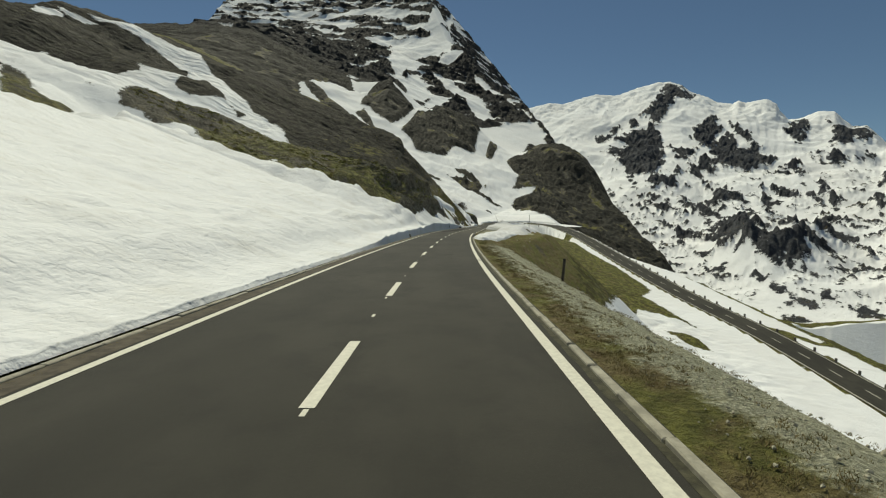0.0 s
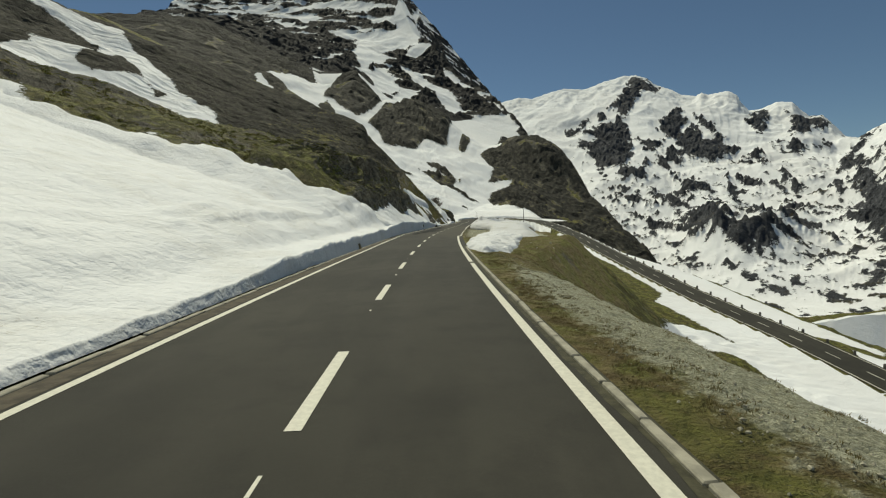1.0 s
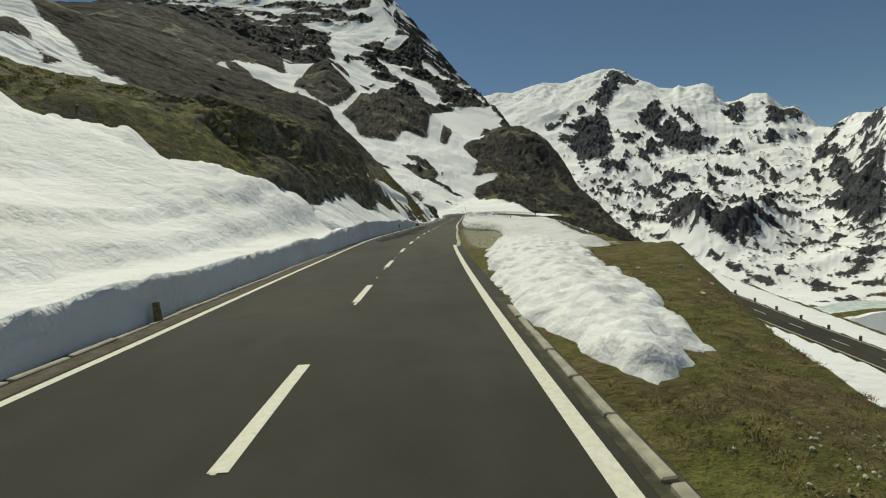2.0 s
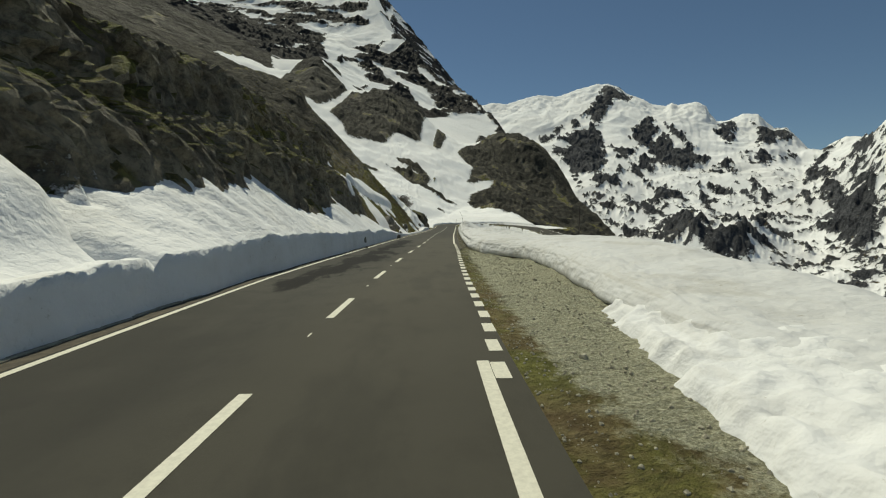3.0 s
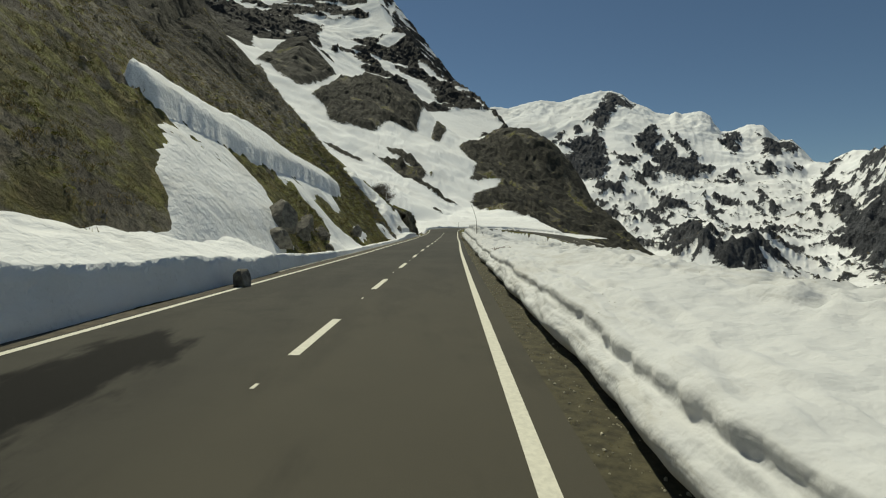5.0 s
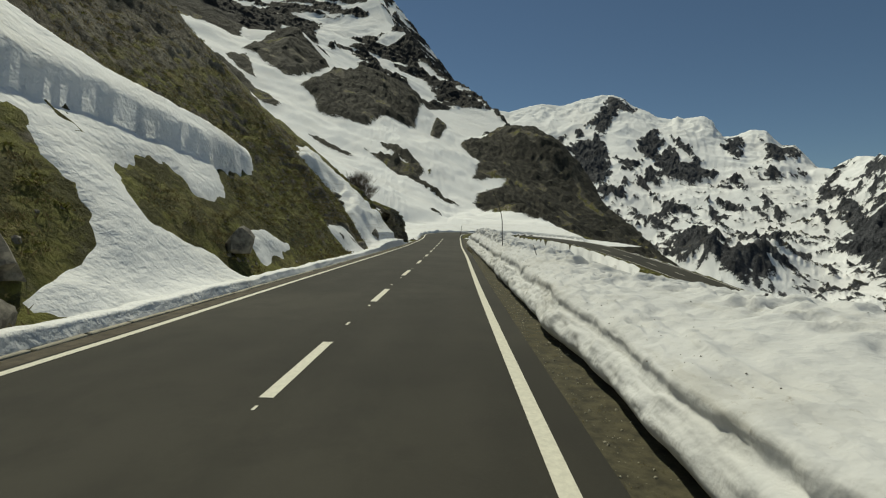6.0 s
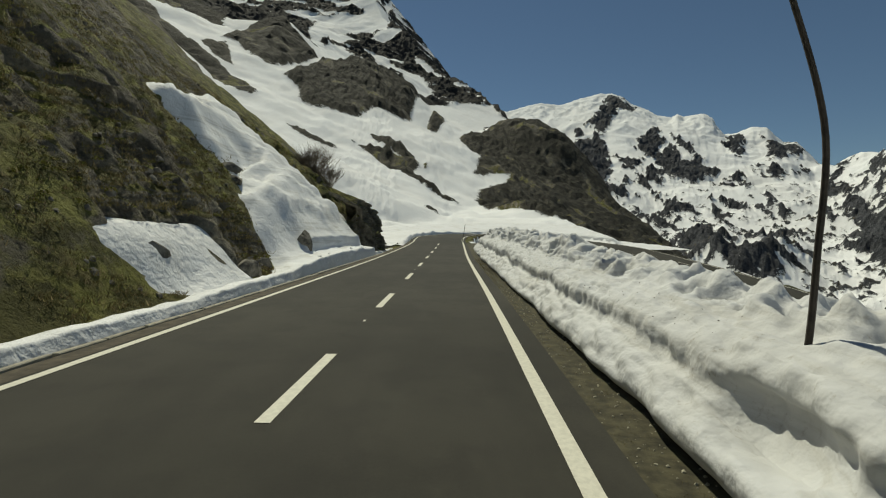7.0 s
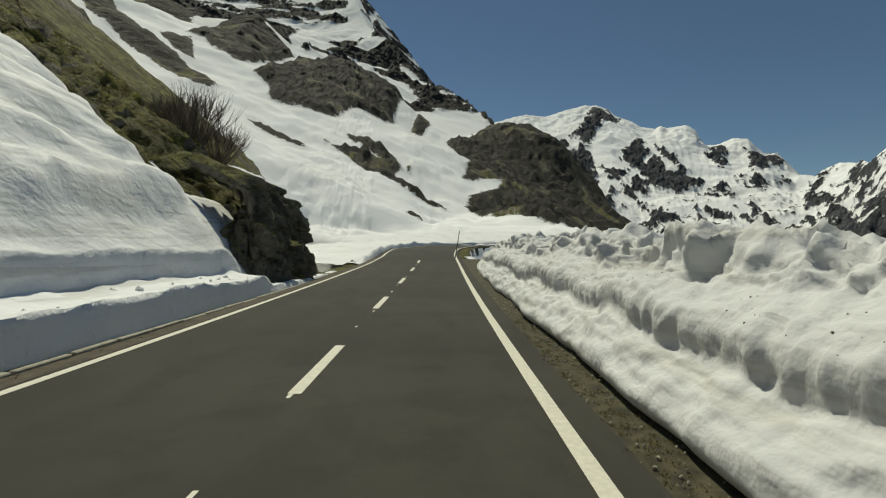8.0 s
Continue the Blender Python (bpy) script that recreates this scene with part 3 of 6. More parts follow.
def snow_on_ground(x, y):
    u = x - centre_x(y)
    s = np.maximum(patch(x, y, SLOPE_SNOW, 1.8), patch(x, y, HILL_SNOW, 2.0))
    s = np.minimum(s, -patch(x, y, SLOPE_TURF, 1.0))
    s = np.minimum(s, -patch(x, y, HILL_ROCK, 1.6))
    s = np.maximum(s, patch(x, y, [FIELD], 1.5) - 0.3)
    s = np.maximum(s, patch(x, y, [CLEFT], 0.3) + 0.5)
    s = np.where(x > 82, np.maximum(s, 0.55 + 1.7 * fbm(x, y * 0.5, 34, 4)), s)
    up = step(y, 192, 206) * 4 - 2
    up = np.minimum(up, -np.maximum(patch(x, y, GULLY_ROCKS, 2.2) - 0.2, patch(x, y, [KNOLL_ROCK, DOME_ROCK, PYRAMID_ROCK, KNOLL_FOOT], 3.5)))
    nose = (u < -4) & (y < 225) & (natural(x, y) > gully_plane(x, y) + 2.5)
    up = np.where(x < along(y, [192, 240, 268, 312, 366, 400, 450, 520], [-34, -44, -60, -84, -112, -126, -112, -160]), -2.0, up)
    hill = (x < -40 - 0.55 * (y - 190)) & (y < 240)
    s = np.where((y > 192) & ~hill, np.where(nose & (y < 246), -2.0, up), s)
    dist, _ = near_road(x, y)
    return np.where(dist < np.where(x > 45, 3.7, np.where(y > 200, 4.4, 6)), -2.0, s)


U, Yg = np.meshgrid(axis((-4200, -800, 400), (-800, -300, 40), (-300, -150, 6), (-150, -60, 2.2), (-60, -20, 0.9), (-20, -13, 0.2), (-13, -6.3, 0.1), (-6.3, -4.6, 0.18), (-4.6, 4.6, 1.5), (4.6, 14, 0.4), (14, 62, 0.75), (62, 140, 2.0), (140, 300, 6), (300, 900, 40), (900, 4200, 400)),
                    axis((-4200, -800, 400), (-800, -150, 50), (-150, -10, 4), (-10, 64, 0.6), (64, 122, 0.2), (122, 200, 0.25), (200, 250, 0.7), (250, 300, 1.3), (300, 480, 2.4), (480, 900, 20), (900, 4200, 400)))
Xg = U + centre_x(Yg)
Zg = land(Xg, Yg) - 60 * step(Yg, 455, 480)
Zg = np.where(Yg > 480, np.minimum(Zg, np.maximum(120 - 0.9 * (Yg - 480), -150)), Zg)
Ug = Xg - centre_x(Yg)
cover = snow_on_ground(Xg, Yg)
off_road = step(near_road(Xg, Yg)[0], 9, 22)
bare = np.clip(0.3 - cover, 0, 1) * step(Yg, 200, 235) * off_road
Zg = Zg + bare * (0.9 * ridged(Xg, Yg, 30, 5, 0.6) - 0.4 + 0.6 * fbm(Xg, Yg, 7, 3))
craggy = np.clip(0.15 - cover, 0, 0.5) * 2 * step(Yg, 205, 240) * off_road
Zg = Zg + craggy * 0.85 * fbm(Xg, Yg, 3.6, 2, 0.8)
Zg = Zg + 3.5 * step(patch(Xg, Yg, [DOME_ROCK, PYRAMID_ROCK], 3.5), -0.2, 1.2) * (Yg < 470) + 0.7 * step(patch(Xg, Yg, GULLY_ROCKS, 2.2), -0.1, 1.2) * (Xg > -30)
Zg = Zg - 0.9 * step(patch(Xg, Yg, [FIELD], 1.5), 0.3, 1.5)
broken = step(-Ug, np.where(Yg < 130, 6.4, np.where(Yg < 175, 4.4, 5.4)), np.where((Yg > 130) & (Yg < 175), 5.8, 7.6)) * (1 - step(-Ug, 16, 22)) * np.maximum(np.maximum(step(Yg, 69, 76) * (1 - step(Yg, 115, 120)), 0.62 * step(Yg, 160.5, 162.5) * (1 - step(Yg, 167, 170)) * (1 - step(-Ug, 9.5, 13))), 0.55 * step(Yg, 184, 189) * (1 - step(Yg, 196, 200)))
broken = broken * (1 - step(patch(Xg, Yg, [CLEFT], 0.5), -1.0, 0.4))
moss = step(fbm(Xg + 7, Yg, 4.5, 3), -0.05, 0.15) * (broken > 0.2) * step(-Ug, 7.5, 9)
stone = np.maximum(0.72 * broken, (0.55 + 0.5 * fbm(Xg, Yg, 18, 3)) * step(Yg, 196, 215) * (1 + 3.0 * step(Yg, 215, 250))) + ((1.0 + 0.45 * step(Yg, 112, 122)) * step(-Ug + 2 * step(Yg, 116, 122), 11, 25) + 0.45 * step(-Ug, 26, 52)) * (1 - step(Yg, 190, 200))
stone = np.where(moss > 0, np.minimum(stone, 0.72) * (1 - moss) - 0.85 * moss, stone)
# joints and blocks of the cliff, pushed out of and into its face
ra, rb = Yg + 0.5 * fbm(Xg, Zg, 3, 2), Zg + 0.35 * (Xg - centre_x(Yg)) + 0.5 * fbm(Yg, Zg, 3, 2)
big_v, big_e = blocks(ra / 2.1, rb / 2.9, 3)
mid_v, mid_e = blocks(ra / 0.8 + 9, rb / 1.15, 11)
fin_v, fin_e = blocks(ra / 0.36, rb / 0.5 + 4, 23)
out = 0.85 * (big_v - 0.5) + 0.5 * (mid_v - 0.5) + 0.22 * (fin_v - 0.5) - 0.2 - 0.35 * (1 - step(big_e, 0, 0.16)) - 0.16 * (1 - step(mid_e, 0, 0.16))
Xs = Xg + broken * (out + 0.10 * fbm(Yg, Zg * 1.2, 0.8, 3, 0.62))
Ys = Yg + broken * 0.5 * fbm(Xg + 30, Zg, 2.6, 4, 0.6)
Zg = Zg + broken * 0.25 * (mid_v - 0.5)
gravel = np.maximum(step(Yg, 62, 70) * (1 - step(Yg, 106, 112)), 0.85 * (1 - step(Yg, 36, 46)) * np.exp(-((Ug - 5.35 - 0.35 * fbm(Yg, Yg * 0, 7, 2)) / 1.25) ** 4)) * (Ug > 3.2) * (Ug < 12)
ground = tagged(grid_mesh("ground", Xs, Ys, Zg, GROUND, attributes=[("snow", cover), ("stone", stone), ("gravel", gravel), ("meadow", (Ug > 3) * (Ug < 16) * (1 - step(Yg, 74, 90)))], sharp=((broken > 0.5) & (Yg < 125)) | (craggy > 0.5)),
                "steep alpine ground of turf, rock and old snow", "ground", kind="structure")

# the peak above the gully
Xp, Yp = np.meshgrid(axis((-620, -200, 5), (-200, 140, 2.2), (140, 240, 6)), axis((432, 560, 2.0), (560, 900, 3.0), (900, 1470, 3.8), (1470, 1540, 25)))
Zn = peak_height(Xp, Yp)
# ledges of snow along the layers of the rock
ledges = fbm(Xp * 0.22 + 0.05 * Yp, Zn + 0.16 * Xp, 17, 5, 0.62)
peak_snow = np.maximum(patch(Xp, Yp, PEAK_SNOW, 6.0) + 0.25 + 0.45 * ledges, -0.80 + 1.6 * ledges + 0.35 * step(Yp, 900, 1050) + 0.55 * step(-Xp, 300, 380) * step(Yp, 760, 850) - 0.5 * step(-Xp, 90, 140) * (1 - step(Yp, 600, 700)))
low = np.minimum(2.0, -np.maximum(patch(Xp, Yp, GULLY_ROCKS, 2.2), patch(Xp, Yp, [KNOLL_ROCK, DOME_ROCK, PYRAMID_ROCK], 3.5)))
peak_snow = np.where(Yp < 490 - 0.1 * Xp, np.where(Xp < -86 - 0.3 * (Yp - 440), -2.0, low), peak_snow)
Zp = Zn + np.clip(0.3 - peak_snow, 0, 1) * (0.25 + 0.75 * step(Yp, 520, 640)) * (3.2 * ridged(Xp, Yp, 34, 6, 0.62) - 0.5 + 1.6 * np.sin(Zn * 0.55 + 0.1 * Xp + 3 * fbm(Xp, Yp, 60, 3)))
Zp = Zp + 3.5 * step(patch(Xp, Yp, [DOME_ROCK, PYRAMID_ROCK], 3.5), -0.2, 1.2)
Zp = Zp + np.clip(0.15 - peak_snow, 0, 0.5) * (2.0 + 2.0 * step(Yp, 520, 640)) * fbm(Xp, Yp, 6.5, 2, 0.8)
peak = tagged(new("mountain_peak"), "dark rocky mountain with bands of melting snow", "mountain")
low_rock = 1.8 * (Yp < 520 - 0.12 * Xp)
cuts = [0, int(np.argmax(Yp[:, 0] > 560)), int(np.argmax(Yp[:, 0] > 960)), len(Yp) - 1]
for a, b, name in zip(cuts, cuts[1:], ("foot_cliff", "snow_basin", "summit_wall")):
    cut = np.s_[a:b + 1]
    grid_mesh(name, Xp[cut], Yp[cut], Zp[cut], PEAK, attributes=[("snow", peak_snow[cut]), ("stone", low_rock[cut])], sharp=peak_snow[cut] < -0.05).parent = peak

# the snowy range across the valley
A, Rr = np.meshgrid(np.radians(np.linspace(8, 74, 760)), axis((650, 1500, 8), (1500, 2950, 8), (2950, 3900, 90)))
Xr, Yr = Rr * np.sin(A), Rr * np.cos(A)
Zr = range_height(Xr, Yr)
gz, gr = np.gradient(Zr, axis=0) / np.gradient(Rr, axis=0), np.gradient(Zr, axis=1) / (Rr * np.gradient(A, axis=1))
steep = np.hypot(gz, gr)
# dark rock faces, as outlines in bearing and height
FACES = [
    [(24.6, 753), (25.8, 725), (26.9, 657), (26.6, 614), (25.4, 630), (24.8, 572), (24.2, 505), (23.7, 448), (23, 444), (22.4, 496), (21.8, 509), (22.7, 553), (23.6, 647), (24, 723)],
    [(17.1, 373), (18.4, 387), (19, 450), (19.8, 445), (19.5, 397), (18.5, 359), (17.4, 330)],
    [(22.7, 462), (23.2, 427), (23.7, 356), (23.9, 306), (24.4, 218), (23.7, 190), (23, 160), (21.8, 158), (20.9, 135), (20.4, 172), (19.8, 219), (18.9, 260), (18.3, 299), (18.9, 310), (20.1, 288), (20.5, 326), (19.2, 339), (19.9, 379), (21.1, 393), (22.6, 394)],
    [(20.8, 484), (21.8, 439), (20.8, 418)],
    [(22.6, 115), (22.9, 148), (23.8, 157), (24.7, 125), (25.3, 157), (25.8, 186), (25.4, 113), (24.6, 98), (24.1, 114), (23.3, 98)],
    [(24.6, 307), (25.8, 267), (27.5, 275), (27.2, 250), (26.2, 242), (26.9, 211), (27.8, 185), (28.4, 119), (28.9, 99), (28.1, 112), (27.3, 152), (26.5, 200), (25.6, 239)],
    [(27.1, 168), (27.4, 198), (28.3, 236), (29.1, 198), (29.4, 166), (28.7, 158), (27.9, 173)],
    [(26.9, 355), (27.5, 436), (28.8, 470), (29.7, 401), (29.1, 352), (28.6, 275), (27.8, 297), (27.2, 325)],
    [(28.6, 278), (29.5, 311), (30.2, 368), (30.8, 327), (31.1, 278), (32.1, 291), (33, 273), (33.3, 228), (34.1, 210), (33.8, 191), (33, 192), (31.9, 155), (30.9, 177), (29.9, 193), (29.1, 228)],
    [(30.3, 433), (31.1, 400), (32.6, 318), (32.9, 289), (31.9, 316), (31, 361)],
    [(28.2, 49), (29.1, 74), (30, 102), (31.3, 91), (31.8, 69), (30.7, 60), (30.1, 52), (29, 47)],
    [(23.5, 32), (23.8, 50), (24.8, 58), (25.1, 44), (24.2, 26)],
    [(21.9, 69), (22.1, 85), (23.4, 87), (23.9, 72), (23.1, 66)],
    [(25.7, 57), (27.1, 46), (28.9, 25), (29.8, 16), (28.6, 17), (26.8, 36)],
    [(35, 382), (35.8, 436), (36.6, 438), (36.8, 357), (36.2, 285), (35.7, 325)],
    [(38.2, 427), (38.8, 393), (40.1, 388), (40.9, 390), (41.6, 347), (41, 312), (40.2, 326), (40, 291), (39.1, 279), (38.5, 293), (38.5, 352)],
    [(37.1, 225), (37.5, 247), (38.4, 225), (39, 233), (39.5, 212), (39.4, 186), (38.6, 186), (37.7, 208)],
    [(40, 221), (41.1, 237), (41.6, 243), (41.4, 212), (40.5, 216)],
    [(33.9, 153), (35.8, 198), (36.3, 199), (36.2, 167), (35.5, 166), (34.5, 154)],
    [(37.5, 99), (38.1, 108), (39.1, 70), (38.9, 56), (38.3, 70)],
    [(33, 105), (33.5, 96), (34.1, 59), (34.8, 36), (34, 33), (33.5, 46)],
    [(36.2, 168), (36.7, 119), (37.5, 71), (38.4, 22), (38, 35), (37.2, 72), (36.3, 125)],
    [(34.7, 107), (35.6, 87), (36.6, 83), (36, 67), (35.1, 68)],
    [(28.6, -36), (29.5, -21), (30.7, 4), (31.5, 21), (32.5, 17), (32.4, -3), (33.6, -6), (34.7, -14), (35.5, -9), (36.6, -15), (37.3, -31), (37.5, -50), (37.2, -68), (35.9, -71), (34.5, -66), (33.8, -67), (33.9, -56), (33.4, -43), (32.2, -33), (31.5, -28), (30.7, -45), (29.7, -50), (28.7, -46)],
    [(25.1, -38), (26, -23), (27.4, -23), (28.1, -34), (27.3, -40), (25.9, -42)],
    [(43.8, 253), (44.2, 282), (44.7, 289), (44.4, 259), (43.7, 214), (43, 166), (42.5, 145), (43.1, 206)],
    [(42.1, 92), (42.4, 137), (43.4, 159), (43.9, 127), (43.7, 108), (42.8, 110)],
    [(45, 161), (45.5, 238), (46, 255), (46.5, 280), (46.4, 196), (46.3, 155), (46.1, 140), (45.8, 143), (45.7, 177), (45.5, 152), (45.1, 138)],
    [(43.6, 97), (44.1, 106), (44.5, 75), (45, 50), (45.9, 53), (46.7, 89), (46.2, -45), (44.6, -50), (44.1, -33), (43.3, -45), (43.1, -17), (43.9, 7), (43.4, 34), (43.3, 59)],
    [(39.2, -27), (39.9, -25), (40.6, -36), (39.8, -39), (39.1, -33)],
    [(37.7, -1), (38.7, 1), (39, -20), (38, -22), (37.6, -11)],
    [(41.5, 45), (42.2, 61), (42.4, 36), (42, 25)],
    [(36.6, -19), (37.5, -26), (38.6, -47), (39.6, -61), (40.5, -72), (39.3, -70), (38, -59), (37.4, -45)],
]
az = np.degrees(A)
rock = patch(az * 10 + 0.5 * fbm(Xr, Yr, 60, 4) * 10 * 0.35, Zr * 0.22 + 1.6 * fbm(Xr + 400, Yr, 60, 4), [[(a * 10, z * 0.22) for a, z in f] for f in FACES], 3.2)
rank = np.interp(steep, np.quantile(steep, np.linspace(0, 1, 40)), np.linspace(0, 1, 40))
streaks = fbm(Xr + 0.3 * Yr, Yr * 0.6, 40, 4, 0.68) + 0.6 * fbm(Xr - 0.4 * Yr, Yr * 0.5, 15, 2, 0.7)
mottle = 0.9 * fbm(Xr * 0.8, Yr, 26, 4, 0.68) * (1 - step(Zr, 200, 420)) + 0.6 * streaks
range_snow = 1.0 - 0.55 * (1 - step(Zr, 0, 180)) - 0.5 * step(rank, 0.7, 1.0) * (1 - step(Zr, 330, 560)) - 0.45 * step(az, 43.3, 45.5) * (1 - step(Zr, 150, 260)) + mottle
range_snow = np.where(rock > -0.8, np.minimum(range_snow, 0.05 - 1.1 * rock + 1.5 * streaks), range_snow)
relief = np.clip(0.6 - range_snow, 0, 1.6) * step(Rr, 780, 1100) * (1 - step(Rr / range_far(az), 0.93, 0.99))
Zr = Zr + relief * (7.5 * ridged(Xr, Yr, 90, 5, 0.6) - 2 + 3.0 * fbm(Xr, Yr, 17, 2, 0.8)) + 1.2 * fbm(Xr, Yr, 24, 3) * (1 - step(Rr / range_far(az), 0.95, 0.99))
cuts = [int(np.argmin(np.abs(az[0] - a))) for a in (8, 30.5, 35.3, 43.3, 74)]
far_range = tagged(new("mountain_range"), "high snowy range with dark rock faces across the valley", "mountain")
crag = tagged(new("mountain_crag"), "dark craggy mountainside streaked with snow beside the lake", "mountain")
for a, b, name, whole in zip(cuts, cuts[1:], ("main_summit", "snow_dome", "rocky_summit", "crag_face"), (far_range, far_range, far_range, crag)):
    cut = np.s_[:, a:b + 1]
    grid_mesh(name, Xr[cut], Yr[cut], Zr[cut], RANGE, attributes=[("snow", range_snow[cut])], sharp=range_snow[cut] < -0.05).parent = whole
# ---- road ----
def ribbon(name, pts, lo, hi, material_, lift, steps=2, attributes=()):
    t = np.gradient(pts[:, :2], axis=0)
    t /= np.linalg.norm(t, axis=1)[:, None]
    n = np.stack([t[:, 1], -t[:, 0]], 1)
    k = np.linspace(0, 1, steps)[None, :]
    lo, hi = np.broadcast_to(lo, len(pts))[:, None], np.broadcast_to(hi, len(pts))[:, None]
    off = lo + (hi - lo) * k
    X, Y = pts[:, 0, None] + n[:, 0, None] * off, pts[:, 1, None] + n[:, 1, None] * off
    return grid_mesh(name, X, Y, pts[:, 2, None] + lift + 0 * off, material_, attributes=[(a, f(X, Y)) for a, f in attributes])


ALONG = np.r_[0, np.cumsum(np.linalg.norm(np.diff(ROAD, axis=0), axis=1))]
_turn = int(np.argmax(ROAD[:, 1] > 207))
on_back = np.arange(len(ROAD)) > _turn
road_left = np.where(on_back, np.interp(ALONG - ALONG[_turn], [0, 12, 60, 75], [3.3, 4.2, 4.2, 3.0]), left_line(ROAD[:, 1]))


def at_y(y):
    """How far along the road its straight part reaches y."""
    return float(np.interp(y, ROAD[:_turn, 1], ALONG[:_turn]))


def stretch(a, b, spacing=0.5):
    """The road's middle from a to b metres along it."""
    s = np.linspace(a, b, max(2, int((b - a) / spacing) + 1))
    return np.stack([np.interp(s, ALONG, ROAD[:, k]) for k in range(3)], 1), np.interp(s, ALONG, road_left)


road = tagged(ribbon("road", ROAD, -road_left - 0.40, np.where(on_back, 3.2, 3.28), ASPHALT, 0.0, 36,
              [("wet", lambda x, y: step(y, 70, 80) * (1 - step(y, 112, 122)) * (1 - step(x - centre_x(y), -0.6, 1.0)) * (0.72 + 0.34 * np.exp(-((x - centre_x(y) + 2.2) / 0.9) ** 2)) * (x < 20)),
               ("dust", lambda x, y: step(y, 60, 78) * (1 - step(y, 112, 135)) * step(x - centre_x(y), -1.4, 0.6) * (x < 20)),
               ("track", lambda x, y: (x < 20) * (np.exp(-((x - centre_x(y) - 0.75) / 0.3) ** 2) + np.exp(-((x - centre_x(y) - 2.15) / 0.3) ** 2) + np.exp(-((x - centre_x(y) + 0.85) / 0.3) ** 2) + np.exp(-((x - centre_x(y) + 2.3) / 0.3) ** 2)))]),
              "grey asphalt mountain road with damp patches beside the snow", "road", kind="structure")


def line_piece(name, a, b, lo, hi, lift=0.006):
    pts, _ = stretch(a, b)
    ob = ribbon(name, pts, lo, hi, PAINT, lift)
    ob.parent = road
    return ob


# left line, right line with its worn gaps, blocks along the lay-by
END = ALONG[-1]
for a, b in ((0, at_y(206)), (at_y(206), END)):
    pts, wide = stretch(a, b)
    ribbon("edge_line", pts, -wide - 0.02, -wide + 0.13, PAINT, 0.006).parent = road
for a, b in ((-60, 21.8), (22.1, 40.1), (40.75, 69.5), (104.4, 206)):
    line_piece("edge_line", at_y(a), at_y(b), 2.76, 2.93)
line_piece("edge_line", at_y(206), ALONG[_turn] + 26, 2.76, 2.93)
line_piece("edge_line", ALONG[_turn] + 60, END, 2.76, 2.93)
y = 68.75
while y < 104.2:
    side = along(y, [66, 72, 92, 104.5], [2.80, 3.10, 3.10, 2.80])
    line_piece("line_block", at_y(y), at_y(y) + 0.68, side, side + 0.21)
    y += 1.25
s = at_y(4.7) - 6.8 * 6
while s < at_y(214):
    line_piece("lane_dash", s, s + 2.52, -0.075, 0.085)
    s += 6.8
s = ALONG[_turn] + 66
while s < END - 4:
    line_piece("lane_dash", s, s + 2.52, -0.07, 0.07)
    s += 6.8


def box_mesh(name, corners_lo, corners_hi, material_, edge=0.015, jitter=0.0):
    """A bevelled block between two corners, its edges a little worn."""
    bm = bmesh.new()
    bmesh.ops.create_cube(bm, size=1)
    lo, hi = Vector(corners_lo), Vector(corners_hi)
    for v in bm.verts:
        v.co = Vector(lo[k] + (v.co[k] + 0.5) * (hi[k] - lo[k]) for k in range(3))
        v.co += Vector((random.uniform(-1, 1), random.uniform(-1, 1), random.uniform(-1, 1) * (hi.z - lo.z > 0.02))) * jitter
    if edge:
        bmesh.ops.bevel(bm, geom=list(bm.edges), offset=edge, segments=1, affect="EDGES")
    me = bpy.data.meshes.new(name)
    bm.to_mesh(me)
    bm.free()
    me.materials.append(material_)
    return me


# worn remains of older marks between the dashes
for k in range(96):
    s0 = at_y(-4) + k * 2.15 + random.uniform(-0.2, 0.2)
    if (s0 - at_y(4.7)) % 6.8 < 3.2 or random.random() < 0.2:
        continue
    side = random.uniform(-0.03, 0.04)
    line_piece("paint_crumb", s0, s0 + random.uniform(0.12, 0.3), side - 0.03, side + random.uniform(0.0, 0.03), 0.004)

# kerbs: low granite stones along both sides
KERB = plain_material("kerb_granite", (0.31, 0.29, 0.225), 0.85, 0.25, 5.0)
GUTTER = plain_material("mossy_gutter", (0.050, 0.047, 0.026), 0.95, 0.5, 5.0, relief=0.8)
EARTH = plain_material("gutter_earth", (0.075, 0.062, 0.042), 0.95, 0.4, 4.0, relief=0.8)
kerb_right = tagged(new("kerb"), "row of worn granite kerb stones beside a grass verge", "kerb", kind="structure")
kerb_left = tagged(new("kerb"), "low stone kerb between gutter and snow", "kerb", kind="structure")
STONES = [box_mesh("kerb_stone", (-0.055, 0, -0.12), (0.055, 0.985 - 0.012 * k, 0.045), KERB, 0.014, 0.009) for k in range(6)]


def lay_kerb(parent, a, b, offset, drop=0.0):
    s = at_y(a)
    while s < at_y(b):
        pts, wide = stretch(s, s + 1.0, 0.5)
        t = (pts[-1] - pts[0])[:2]
        t = t / np.linalg.norm(t)
        off = offset(pts[0][1])
        ob = new("kerb_stone", random.choice(STONES))
        ob.parent = parent
        sink = drop(pts[0][1]) if callable(drop) else drop
        ob.matrix_basis = pose(pts[0][0] + t[1] * off, pts[0][1] - t[0] * off, sink + random.uniform(-0.012, 0.008), random.uniform(-0.5, 0.5), random.uniform(-2, 2), math.degrees(math.atan2(-t[0], t[1])) + random.uniform(-0.6, 0.6))
        s += 1.0


